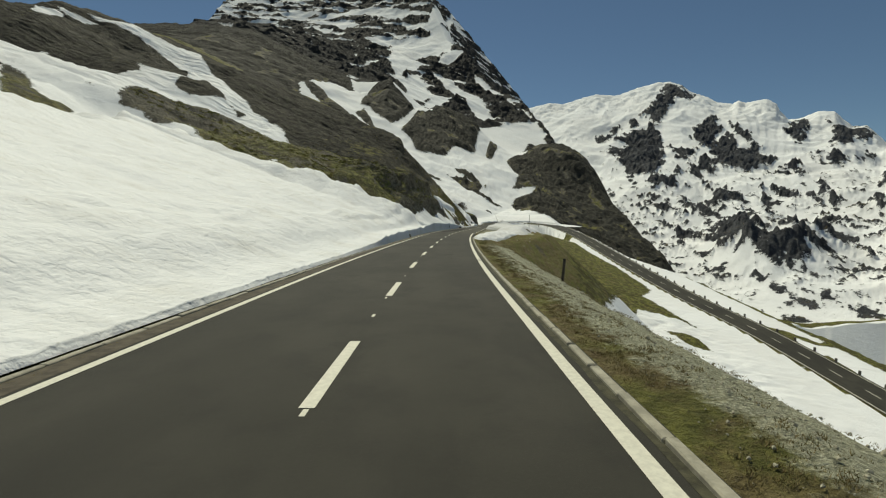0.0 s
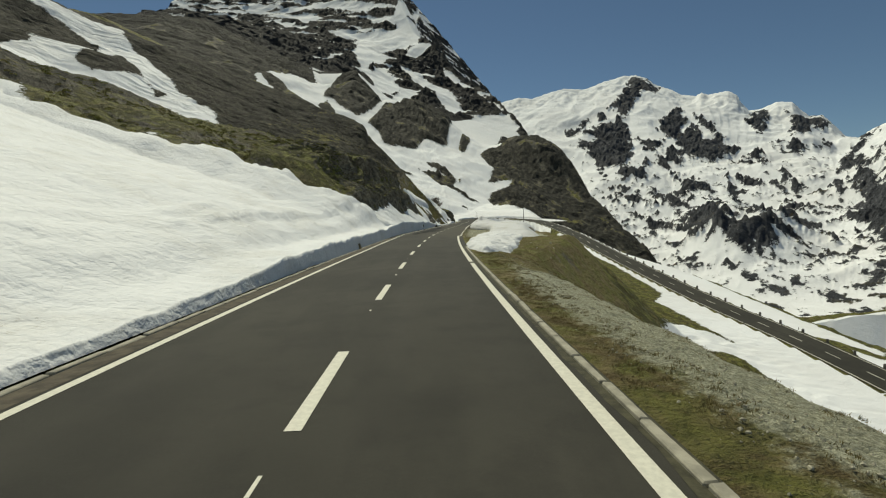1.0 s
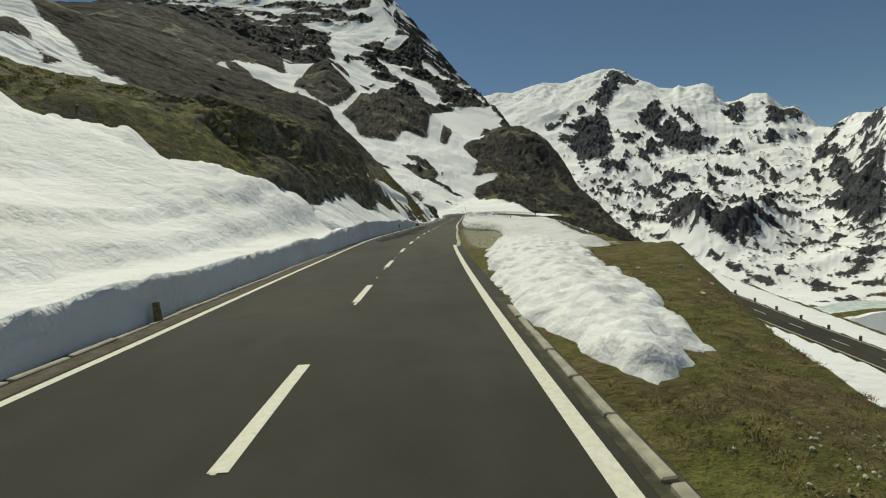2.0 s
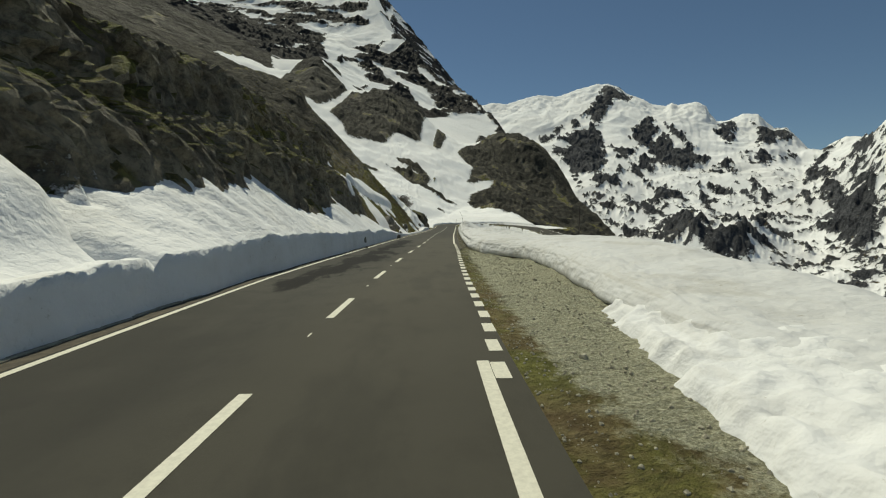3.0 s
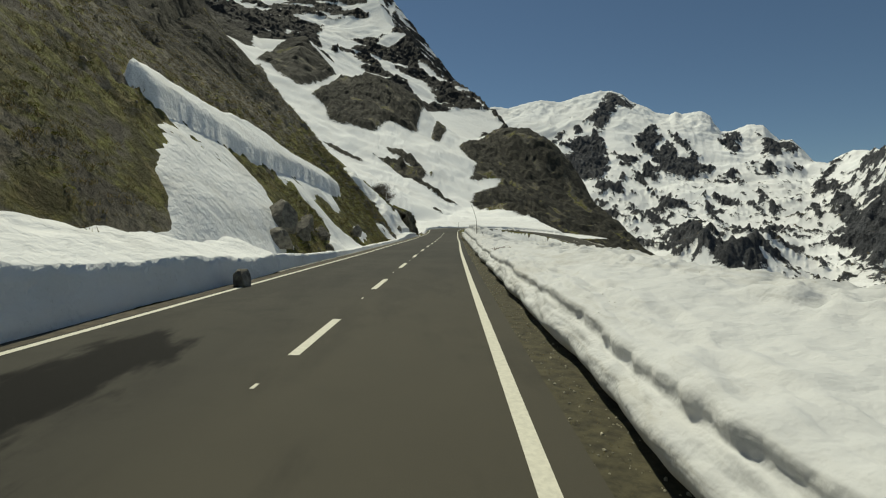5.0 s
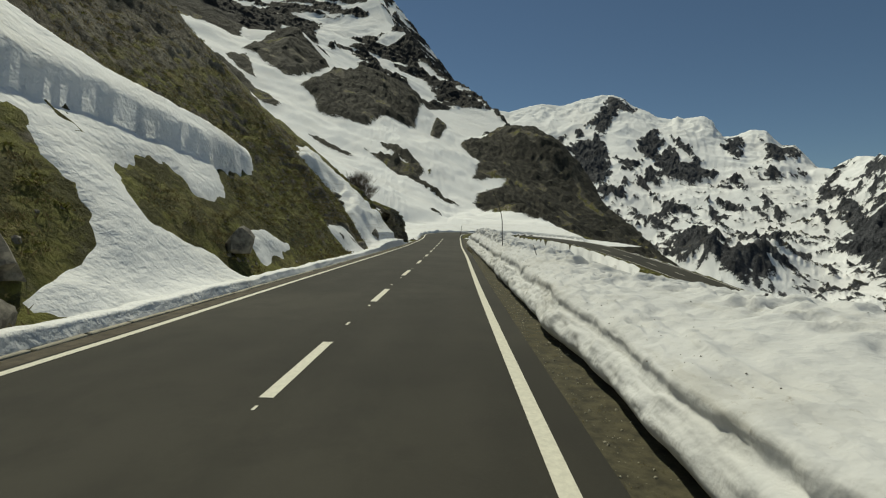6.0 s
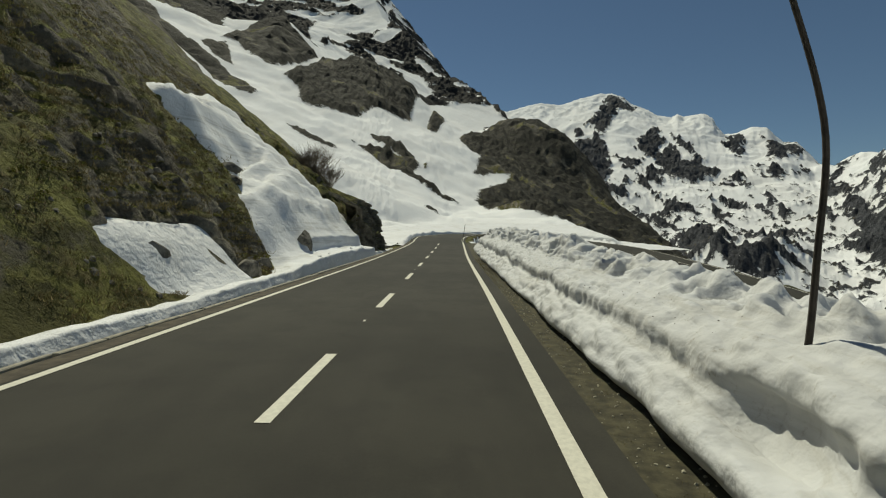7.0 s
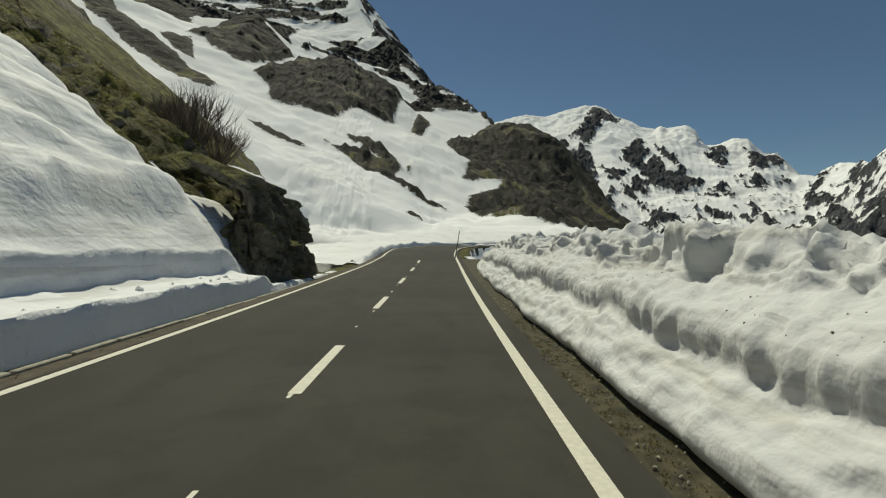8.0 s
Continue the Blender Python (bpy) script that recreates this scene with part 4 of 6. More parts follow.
lay_kerb(kerb_right, -6, 50, lambda y: 3.17)
lay_kerb(kerb_left, -6, 76, lambda y: -left_line(y) - 0.52, -0.01)
lay_kerb(kerb_left, 124, 202, lambda y: -left_line(y) - 0.52, -0.01)
pts, wide = stretch(at_y(-30), at_y(206))
tagged(ribbon("gutter", pts, -wide - 0.46, -wide - 0.10, EARTH, 0.003, 5), "strip of dirt and grit in the gutter", "gutter", kind="structure")
pts, wide = stretch(at_y(-30), at_y(52))
tagged(ribbon("gutter", pts, 3.02 + 0.05 * fbm(pts[:, 1], 0 * wide, 1.1, 4), 3.27, GUTTER, 0.004, 5), "mossy dirt along the foot of the kerb", "gutter", kind="structure")
# ---- snow beside the road ----
SNOW_BANK = snow_material("bank_snow", 0.9, 1.4, 0.72, 0.32, 0.3, 0.4)
PATCH_SNOW = snow_material("patch_snow", 0.9, 1.4, 0.86, 0.35, 0.3, 0.2)
SETTLED = snow_material("settled_snow", 0.6, 1.0, 0.92, 0.30, 0.0, 0.42)
DIRTY = plain_material("damp_turf", (0.056, 0.050, 0.027), 0.95, 0.5, 5.0, relief=1.0)


def wall_offset(y):
    return along(y, [-60, 40, 60, 76, 112, 126, 200], [0.78, 0.78, 0.72, 0.50, 0.50, 0.78, 0.75])


def wall_height(y):
    return along(y, [-60, 24, 33, 38, 46, 56, 64, 75, 85, 95, 110, 119, 126, 131, 138, 160, 167, 171.5, 175, 181, 184.4, 185.3, 188, 189, 191],
                 [0.10, 0.12, 0.3, 0.58, 0.85, 0.85, 0.95, 1.25, 1.45, 1.32, 1.2, 0.95, 0.6, 0.36, 0.22, 0.2, 0.36, 0.60, 0.70, 0.70, 0.62, 0.22, 0.12, 0.12, 0.1])


def hollows(x, y, size, seed):
    """Thaw hollows: round pits that meet in sharp edges, 0 in a pit to about 1 on an edge."""
    x, y = x / size, y / size
    xi, yi = np.floor(x).astype(int), np.floor(y).astype(int)
    near = np.full(x.shape, 9.0)
    for i in (-1, 0, 1):
        for j in (-1, 0, 1):
            k = _perm[_perm[(xi + i + seed) & 255] + ((yi + j) & 255)]
            q = _perm[k + 91]
            near = np.minimum(near, (xi + i + 0.1 + 0.8 * k / 255 - x) ** 2 + (yi + j + 0.1 + 0.8 * q / 255 - y) ** 2)
    return near * 1.6


def snow_sheet(name, y0, y1, reach, outlines, thick, label, ramp_slope=None, rough=0.06, upper_wall=None, jag=1.2, blunt=False, slab=None, cover_material=SNOW, proud=False):
    """Old snow left of the road: a cut face along the gutter, and above it a cover that thins out at its outline."""
    ys = np.arange(y0, y1 + 0.01, 0.28)
    ws = np.r_[0, 0.015, 0.03, 0.05, 0.07, 0.10, 0.14, 0.2, 0.3, 0.45, axis((0.6, 6, 0.25), (6, 20, 0.45), (20, reach, 0.9))] if reach > 20 else np.r_[0, 0.015, 0.03, 0.05, 0.07, 0.10, 0.14, 0.2, 0.3, 0.45, axis((0.6, 1.1, 0.2), (1.1, 1.36, 0.045), (1.36, max(reach, 7), 0.17))]
    W, Y = np.meshgrid(ws, ys)
    face = np.clip(W / 0.10, 0, 1)
    hw = wall_height(Y) * (1 + 0.16 * fbm(Y, 0 * Y, 5, 4)) + 0.05 * fbm(Y, 0 * Y + 3, 0.8, 3)
    wob = 0.16 * fbm(Y * 0.5, 0 * Y + 9, 3, 4) + 0.05 * fbm(Y, W * 6 + hw * face, 0.5, 3)
    U = -left_line(Y) - wall_offset(Y) - W + wob * np.clip(hw, 0.2, 1) * (W < 1.5) * (1 - np.clip(W / 1.5, 0, 1))
    X = U + centre_x(Y)
    base = land(X, Y, False)
    sd = patch(X, Y, outlines, 1.0) + jag * fbm(X, Y, 5, 4) * step(W, 1, 5)
    full = thick * (1 - np.exp(-np.maximum(sd, 0) / 0.28)) if blunt or proud else np.minimum(0.30 * sd, thick)
    cover = np.where(sd > 0, full, np.maximum(0.9 * sd, -1.6)) * (1 - np.exp(-W / 1.4))
    if slab is not None:
        thick_part = patch(X, Y, slab, 1.0) + 0.10 * fbm(X, Y, 1.2, 3) + 0.10 * (np.minimum(hollows(Y, X * 0.2, 0.5, 3), 0.6) - 0.3)
        cover = cover + 1.05 * (1 - np.exp(-np.maximum(thick_part, 0) / 0.05))
    top = base + cover + hw * np.exp(-W / (1.0 if blunt else 3.5))
    if ramp_slope is not None:
        top = np.maximum(top, hw + ramp_slope(Y) * W + 0.15 * np.abs(np.sin(Y * 1.9 + W * 1.1 + 1.6 * fbm(X, Y, 4, 3))) * step(W, 0.2, 1.6) - 0.05)
    top = top + rough * fbm(X, Y, 1.1, 4) * step(W, 0.2, 1.2) + 0.16 * fbm(X, Y * 0.6, 5, 3) * step(W, 1, 4)
    if upper_wall is not None:
        top = top + upper_wall(X, Y, W)
    top = top + (0.10 * ridged(Y * 0.16, W, 1.3, 3) + 0.05 * ridged(Y * 0.5, W + 7, 0.8, 2)) * step(W, 1.5, 4) * (0.5 if blunt else 1.0)
    lip = 0.06 * face * (1 - face)
    Z = np.where(W < 0.10, -0.02 + face ** 0.8 * (hw + 0.02), np.maximum(top, np.where(W < 0.5, hw * 0.97, -99)))
    edge = np.minimum(step(Y, y0, y0 + 2.0), 1 - step(Y, y1 - 2.0, y1))
    Z = Z - (1 - edge) * (hw + 0.4)
    keep = Z > base - 0.6
    whole = tagged(new(name), label, "snow bank")
    rim = 8
    grid_mesh("cut_face", (X - lip)[:, :rim + 1], Y[:, :rim + 1], Z[:, :rim + 1], SNOW, keep=keep[:, :rim + 1]).parent = whole
    grid_mesh("snow_cover", (X - lip)[:, rim:], Y[:, rim:], Z[:, rim:], cover_material, keep=keep[:, rim:]).parent = whole
    return whole


snow_sheet("snow_field", -40, 76, 70, [FIELD], 0.55, "wide field of old white snow on the slope above the road",
           upper_wall=lambda x, y, w: (0.38 * step(w + 0.5 * fbm(y, 0 * y, 3.0, 4), 3.6, 4.1) + 0.22 * step(w + 0.4 * fbm(y + 30, 0 * y, 2.5, 4), 2.0, 2.3) - 0.2) * step(y, 36, 46) * step(w, 1.0, 2.0) * (1 - step(w, 9, 18)))
snow_sheet("snow_wall", 73, 127, 8, [[(20, 60), (21, 60), (21, 61)]], 0.2, "tall ploughed snow wall below a dark cliff",
           lambda y: along(y, [60, 75, 79, 85, 88.5, 90.3, 91.7, 95, 98.8, 99.8, 103.8, 105.7, 107.9, 110.5, 114.4, 116, 119, 122, 127], [0.36, 0.40, 0.72, 0.84, 0.89, 0.76, 0.62, 0.60, 0.57, 0.84, 0.94, 0.82, 0.70, 0.62, 0.63, 0.48, 0.33, 0.27, 0.4]))
CHUTE = [[(-2.8, 128), (-2.8, 141), (-1.9, 145.3), (-0.9, 146.7), (0.1, 149.6), (1.3, 152.6), (3.1, 156.8), (3.0, 153.5), (2.6, 151.6), (3.9, 149.6), (3.8, 146.8), (2.9, 146.9), (2.5, 145.5), (2.5, 143.6), (2.9, 143.5), (3.5, 143), (4.1, 142.7),
          (4.6, 143.6), (5.2, 144.8), (6.4, 145), (6, 140), (4.6, 137.4), (4.5, 138.7), (4.2, 140.1), (3.7, 140.7), (2.9, 140.9), (2.2, 141.0), (1.3, 141.1), (0.2, 138), (-0.6, 133), (-1.2, 128)],
         [(6.9, 160.8), (7.1, 162.2), (7.4, 163.9), (7.9, 166.0), (8.9, 166.0), (8.5, 162.7), (8.0, 163.4), (7.6, 161.4)],
         [(5.15, 148.0), (5.1, 149.0), (5.4, 150.2), (5.7, 150.9), (6.0, 152.1), (6.25, 151.7), (6.1, 150.5), (6.2, 149.9), (5.9, 149.2), (6.0, 147.6)], [(8, 118), (3.4, 118), (5.4, 136), (7.6, 150), (10.2, 170), (12, 170)],
         [(-2.5, 131.4), (-2.8, 134), (-0.6, 134), (1.5, 134), (3.4, 131), (3.3, 127), (2.8, 123.8), (2, 118.9), (2, 121.6), (1.5, 122.5), (0.5, 123.6), (-0.3, 125.8), (-1, 127.2)]]
SLAB = [[(-2.8, 128), (-2.6, 141), (-1.9, 145.3), (-0.9, 146.7), (0.1, 149.6), (1.3, 152.6), (3.1, 156.8), (3.2, 155), (2.7, 150.8), (1.7, 147.1), (1.1, 144.8), (0.8, 143.1), (0.6, 142.2), (-0.6, 134), (-1.5, 128)]]
snow_sheet("snow_chute", 118, 172, 18, CHUTE, 0.34, "tongue of snow running down a turf slope to the kerb", rough=0.06, jag=0.18, blunt=True, slab=SLAB)
NOSE_SNOW = [[(2.6, 172), (3.3, 175), (2.9, 178), (1.6, 181.2), (0.2, 186), (-0.8, 190), (-1.1, 192.5), (-0.8, 194), (0.7, 193.6), (1.95, 193.6), (3.2, 191), (3.5, 189.6), (5.0, 190.0), (5.3, 192.6), (6.9, 192.3), (7.7, 193.6), (9.0, 192.2), (9.95, 190.9), (10.6, 188.8), (11.2, 187.4), (11.6, 185.9), (12.0, 184.9), (16, 184.4), (14, 165.5), (10.3, 166.2),
              (9.55, 168.3), (9.25, 169.1), (8.75, 169.65), (8.1, 169.9), (7.8, 170.6), (7.0, 171.1), (6.95, 172.0), (7.25, 172.9), (7.5, 174.2), (6.9, 175.6), (6.3, 177.2), (5.5, 178.0), (4.95, 177.4), (4.7, 176.1), (4.3, 174.5), (4.2, 173)]]
snow_sheet("snow_bank", 166, 197, 16, NOSE_SNOW, 0.55, "deep layered snow bank beside a rock nose", rough=0.05, jag=0.2, cover_material=SETTLED, proud=True,
           upper_wall=lambda x, y, w: (0.62 * step(w + 0.05 * fbm(y, 0 * y, 0.9, 3), 1.14, 1.24) + 0.30 * fbm(w * 1.3, y * 0.22, 0.9, 4) * step(w, 1.3, 2.5) + 0.22 * step(w + 0.3 * fbm(y, 0 * y, 2.0, 3), 2.5, 2.62) + 0.2 * step(w + 0.4 * fbm(y + 9, 0 * y, 2.0, 3), 4.2, 4.4)) * step(y, 171.6, 173.4) * (1 - step(y, 184.8, 186.0)))


def bank_base(y):
    return along(y, [62, 66, 70, 78, 82, 86, 88.5, 92, 97, 104, 150, 190, 198, 206], [7.2, 6.4, 6.1, 6.6, 6.9, 6.8, 6.2, 4.7, 3.85, 3.70, 3.68, 3.62, 3.9, 4.6])


def bank_height(y):
    return along(y, [62, 66, 74, 80, 90, 98, 112, 135, 147, 157, 166, 174, 186, 198, 206, 212], [0.1, 0.45, 0.9, 1.15, 1.12, 1.08, 1.12, 1.06, 1.16, 1.30, 1.62, 1.9, 2.0, 1.7, 1.1, 0.3])


# the ploughed bank: an undercut foot, a lower tier, a fluted shaded band, an upper tier and a pitted crown
BANK_GENTLE = ([0.30, 0.13, 0, 0.03, 0.07, 0.13, 0.19, 0.235, 0.25, 0.225, 0.235, 0.29, 0.45, 0.65, 0.9, 1.2, 1.6, 2.0, 2.4, 2.8, 3.2, 4.0, 5.0, 5.8, 6.4, 10, 26],
               [-0.03, 0.09, 0.17, 0.27, 0.35, 0.41, 0.455, 0.475, 0.52, 0.58, 0.64, 0.68, 0.71, 0.735, 0.755, 0.78, 0.82, 0.865, 0.91, 0.955, 1.0, 0.96, 0.66, 0.3, 0, -1.5, -6])
BANK_SOFT = ([0.04, 0.01, 0, 0.05, 0.10, 0.15, 0.20, 0.24, 0.28, 0.33, 0.39, 0.46, 0.56, 0.70, 0.9, 1.2, 1.6, 2.0, 2.4, 2.8, 3.2, 4.0, 5.0, 5.8, 6.4, 10, 26],
             [-0.03, 0.03, 0.10, 0.22, 0.31, 0.39, 0.45, 0.50, 0.54, 0.58, 0.62, 0.66, 0.70, 0.735, 0.77, 0.80, 0.84, 0.88, 0.92, 0.96, 1.0, 0.96, 0.66, 0.3, 0, -1.5, -6])
BANK_LOW = ([0.28, 0.12, 0, 0.04, 0.12, 0.20, 0.27, 0.31, 0.35, 0.34, 0.36, 0.43, 0.6, 0.8, 1.0, 1.25, 1.5, 1.7, 1.9, 2.4, 3.0, 3.8, 5.0, 5.8, 6.4, 10, 26],
            [-0.03, 0.07, 0.14, 0.25, 0.35, 0.43, 0.49, 0.51, 0.56, 0.64, 0.72, 0.78, 0.84, 0.90, 0.95, 0.99, 1.0, 0.97, 0.93, 0.83, 0.70, 0.52, 0.22, 0.0, -0.2, -1.5, -6])
BANK_HIGH = ([0.24, 0.09, 0, 0.06, 0.17, 0.30, 0.42, 0.50, 0.535, 0.49, 0.49, 0.56, 0.68, 0.84, 1.05, 1.22, 1.34, 1.49, 1.75, 2.2, 3.0, 3.8, 4.6, 5.6, 7.2, 10.2, 26],
             [-0.03, 0.025, 0.07, 0.13, 0.20, 0.27, 0.32, 0.345, 0.39, 0.46, 0.53, 0.59, 0.635, 0.67, 0.70, 0.745, 0.82, 0.91, 0.98, 0.97, 0.86, 0.69, 0.50, 0.22, -0.3, -1.2, -6])
ys = np.r_[np.arange(62, 132, 0.12), np.arange(132, 190, 0.055), np.arange(190, 211, 0.12)]
ks = np.r_[np.repeat(np.arange(26), [2, 2, 2, 4, 5, 5, 5, 3, 4, 4, 5, 5, 6, 7, 7, 7, 6, 5, 6, 10, 12, 12, 9, 5, 6, 9])]
ks = ks + np.concatenate([np.arange(c) / c for c in np.bincount(ks)])
ks = np.r_[ks, 26.0]
K, Y = np.meshgrid(ks, ys)
high, gentle = step(Y, 147, 165), 1 - step(Y, 131, 142)


def bank_profile(keys):
    v = np.interp(ks, np.arange(27), keys)
    for _ in range(6):
        v[1:-1] = (v[:-2] + 2 * v[1:-1] + v[2:]) / 4
    return v


def blend_profiles(i):
    plain = 1 - step(Y, 93, 101)
    return gentle * (plain * bank_profile(BANK_SOFT[i]) + (1 - plain) * bank_profile(BANK_GENTLE[i])) + (1 - gentle) * ((1 - high) * bank_profile(BANK_LOW[i]) + high * bank_profile(BANK_HIGH[i]))


hb = bank_height(Y) * (1 + 0.08 * fbm(Y, 0 * Y + 40, 6, 3))
W, Z = blend_profiles(0), blend_profiles(1) * hb
# the ledge and the brow wander along the road
wander = (0.13 * fbm(Y, 0 * Y + 11, 6, 3) + 0.05 * fbm(Y, 0 * Y + 5, 1.1, 3)) * np.interp(K, [2, 6, 12, 18], [0, 1, 1, 0])
W = W + wander * (0.4 + 0.6 * high) + 0.12 * fbm(Y, 0 * Y, 3.0, 4) * np.exp(-np.maximum(W, 0) / 2)
Z = Z + 0.10 * hb * fbm(Y, 0 * Y + 23, 4.5, 3) * np.interp(K, [3, 7, 11, 16], [0, 1, 1, 0]) + 0.10 * fbm(Y, W, 2.4, 3) * np.interp(K, [12, 16, 20], [0, 1, 1])
gw, gz = np.gradient(W, axis=1), np.gradient(Z, axis=1)
for _ in range(4):
    gw[:, 1:-1], gz[:, 1:-1] = (gw[:, :-2] + 2 * gw[:, 1:-1] + gw[:, 2:]) / 4, (gz[:, :-2] + 2 * gz[:, 1:-1] + gz[:, 2:]) / 4
long_ = np.sqrt(gw ** 2 + gz ** 2) + 1e-9
out_w, out_z = -gz / long_, gw / long_
A = np.cumsum(np.hypot(np.diff(W, axis=1, prepend=W[:, :1]), np.diff(Z, axis=1, prepend=Z[:, :1])), axis=1)
rugged = np.maximum(step(Y, 128, 146), 0.75 * step(Y, 88, 100))
warp_y, warp_a = Y + 0.20 * fbm(Y, A, 0.9, 2), A + 0.20 * fbm(Y + 50, A, 0.9, 2)
flutes = np.minimum(hollows(Y + 0.3 * fbm(Y, A, 1.5, 2), A * 0.22, 0.25, 5), 0.7) * (0.35 + 0.65 * step(fbm(Y, 0 * Y + 3, 2.2, 2), -0.35, 0.35))
shaded = np.interp(K, [6.5, 8.3, 10, 11, 12.5], [0, 1, 1, 0.7, 0])
out = 0.12 * (flutes - 0.35) * shaded * rugged
lower = np.interp(K, [2, 3.5, 6, 7.2], [0, 1, 1, 0])
out = out + lower * (0.07 * fbm(Y * 0.45, A, 0.35, 3) + 0.05 * (np.minimum(hollows(Y * 0.7, A, 0.42, 6), 0.5) - 0.3)) * (0.5 + 0.5 * rugged)
upper = np.interp(K, [10.5, 12, 14, 16], [0, 1, 1, 0])
out = out + upper * (0.07 * fbm(Y * 0.35, A, 0.30, 3) + 0.09 * (np.minimum(hollows(warp_y, warp_a, 0.5, 8), 0.5) - 0.3)) * (0.5 + 0.5 * rugged)
crown = np.interp(K, [13.8, 15.2, 18.6, 20.2], [0, 1, 1, 0.12]) * (1 - step(K, 20.2, 22)) * (1 - gentle) + gentle * np.interp(K, [16.5, 18.5, 21.5, 22.5], [0, 0.9, 0.9, 0])
uneven = 0.40 + 0.60 * step(fbm(Y + 20, A, 2.3, 3), -0.45, 0.25)
pits = 0.52 * (np.minimum(hollows(warp_y, warp_a, 0.66, 1), 0.62) - 0.36) + 0.40 * (np.minimum(hollows(warp_y, warp_a, 0.33, 4), 0.6) - 0.33) + 0.10 * fbm(Y, A, 0.5, 3)
out = out + crown * uneven * pits * rugged * (0.8 + 0.15 * high)
out = out - 0.26 * np.exp(-(((Y - 151.9) / 0.6) ** 2 + ((A - 0.85) / 0.32) ** 2) ** 2)
out = out + 0.018 * fbm(Y, A, 0.22, 3) * step(K, 2, 4)
W, Z = W + out * out_w, Z + out * out_z
X = bank_base(Y) + W + centre_x(Y)
base = land(X, Y, False)
Z = np.where(W > 4.6, np.maximum(Z, base + 0.2), Z)
limit = np.interp(Y, [62, 78, 92, 104], [4.5, 7.0, 12, 26])
Z = np.where(W > limit, base - 0.6, Z + (base - 0.3 - Z) * step(W, limit * 0.6, limit))
Z = Z - (1 - np.minimum(step(Y, 62, 65), 1 - step(Y, 206, 210.5))) * (hb + 0.3)
BANK_Y, BANK_X, BANK_Z = ys, X, Z
bank = tagged(new("snow_bank"), "long ploughed snow bank with a lumpy thawing face beside the road", "snow bank")
keep, rim = Z > base - 0.5, int(np.argmin(np.abs(ks - 12)))
for cut, name in ((np.s_[:, :rim + 1], "lower_tier"), (np.s_[:, rim:], "crown")):
    grid_mesh(name, X[cut], Y[cut], Z[cut], SNOW_BANK, keep=keep[cut]).parent = bank

# snow left on the verge
PATCH = [[(4.55, 46.7), (4.8, 46.5), (5.4, 47.2), (5.6, 48.2), (6.5, 48.2), (6.9, 49.8), (7.8, 52.7), (9, 58), (10.6, 64), (12.2, 70), (12.5, 74), (8.4, 73), (6.6, 66), (4.95, 57.5), (4.35, 52.3), (4.25, 49.7), (4.4, 47.5)]]
X, Y = np.meshgrid(np.arange(3.6, 14, 0.09), np.arange(44, 77, 0.1))
base = land(X, Y, False)
sd = patch(X, Y, PATCH, 1.0) + 0.28 * fbm(X, Y, 1.6, 4)
Z = base + np.clip(1.1 * sd, -0.6, 0.26) + 0.22 * step(sd, 0.2, 1.9) + 0.07 * fbm(X, Y, 0.7, 4) + 0.16 * (np.minimum(hollows(X, Y, 0.7, 3), 0.5) - 0.35) + 0.14 * (np.minimum(hollows(X, Y, 0.36, 9), 0.5) - 0.3)
tagged(grid_mesh("snow_patch", X, Y, Z, PATCH_SNOW, keep=Z > base - 0.35), "flat melting snow patch on the grass verge", "snow patch")

# snow wall round the outside of the bend
pts, wide = stretch(ALONG[_turn] - 8, ALONG[_turn] + 62, 0.3)
t = np.gradient(pts[:, :2], axis=0)
t /= np.linalg.norm(t, axis=1)[:, None]
S, W = np.meshgrid(np.arange(len(pts)) * 0.3, np.r_[np.linspace(0, 0.6, 9), axis((0.8, 9, 0.4))], indexing="ij")
off = -wide[:, None] - 0.55 - W
X, Y = pts[:, 0, None] + t[:, 1, None] * off, pts[:, 1, None] - t[:, 0, None] * off
hb = (0.5 + 0.25 * fbm(S, 0 * S, 4, 3)) * np.minimum(step(S, 0, 6), 1 - step(S, 34, 66))
base = land(X, Y, False)
Z = np.maximum(pts[:, 2, None] - 0.05 + hb * np.clip(W / 0.25, 0, 1) ** 0.7, base + 0.25 * np.clip(W, 0, 1)) + 0.10 * fbm(X, Y, 1.2, 4) * step(W, 0.1, 0.5)
tagged(grid_mesh("snow_wall", X, Y, Z, SNOW), "low snow wall round the outside of the bend", "snow bank")

# dark wet rim where the bank has drawn back from the road
pts, wide = stretch(at_y(66), at_y(205))
pts = pts[pts[:, 1] > 95]
tagged(ribbon("verge_rim", pts, 3.24, 3.28 + (bank_base(pts[:, 1]) - 2.78) * step(pts[:, 1], 95, 104), DIRTY, -0.012, 12), "dark damp grit between the road and the snow bank", "verge", kind="structure")
# ---- stones, plants, posts ----
STONE_GREY = plain_material("field_stone", (0.38, 0.355, 0.265), 0.9, 0.35, 9.0, relief=0.6)
STONE_DARK = plain_material("crag_stone", (0.165, 0.15, 0.12), 0.92, 0.6, 4.0, relief=1.0)
WOOD = plain_material("weathered_wood", (0.055, 0.045, 0.036), 0.85, 0.4, 8.0, relief=0.6)
TWIG = plain_material("bare_twigs", (0.15, 0.12, 0.092), 0.9, 0.3, 20.0)


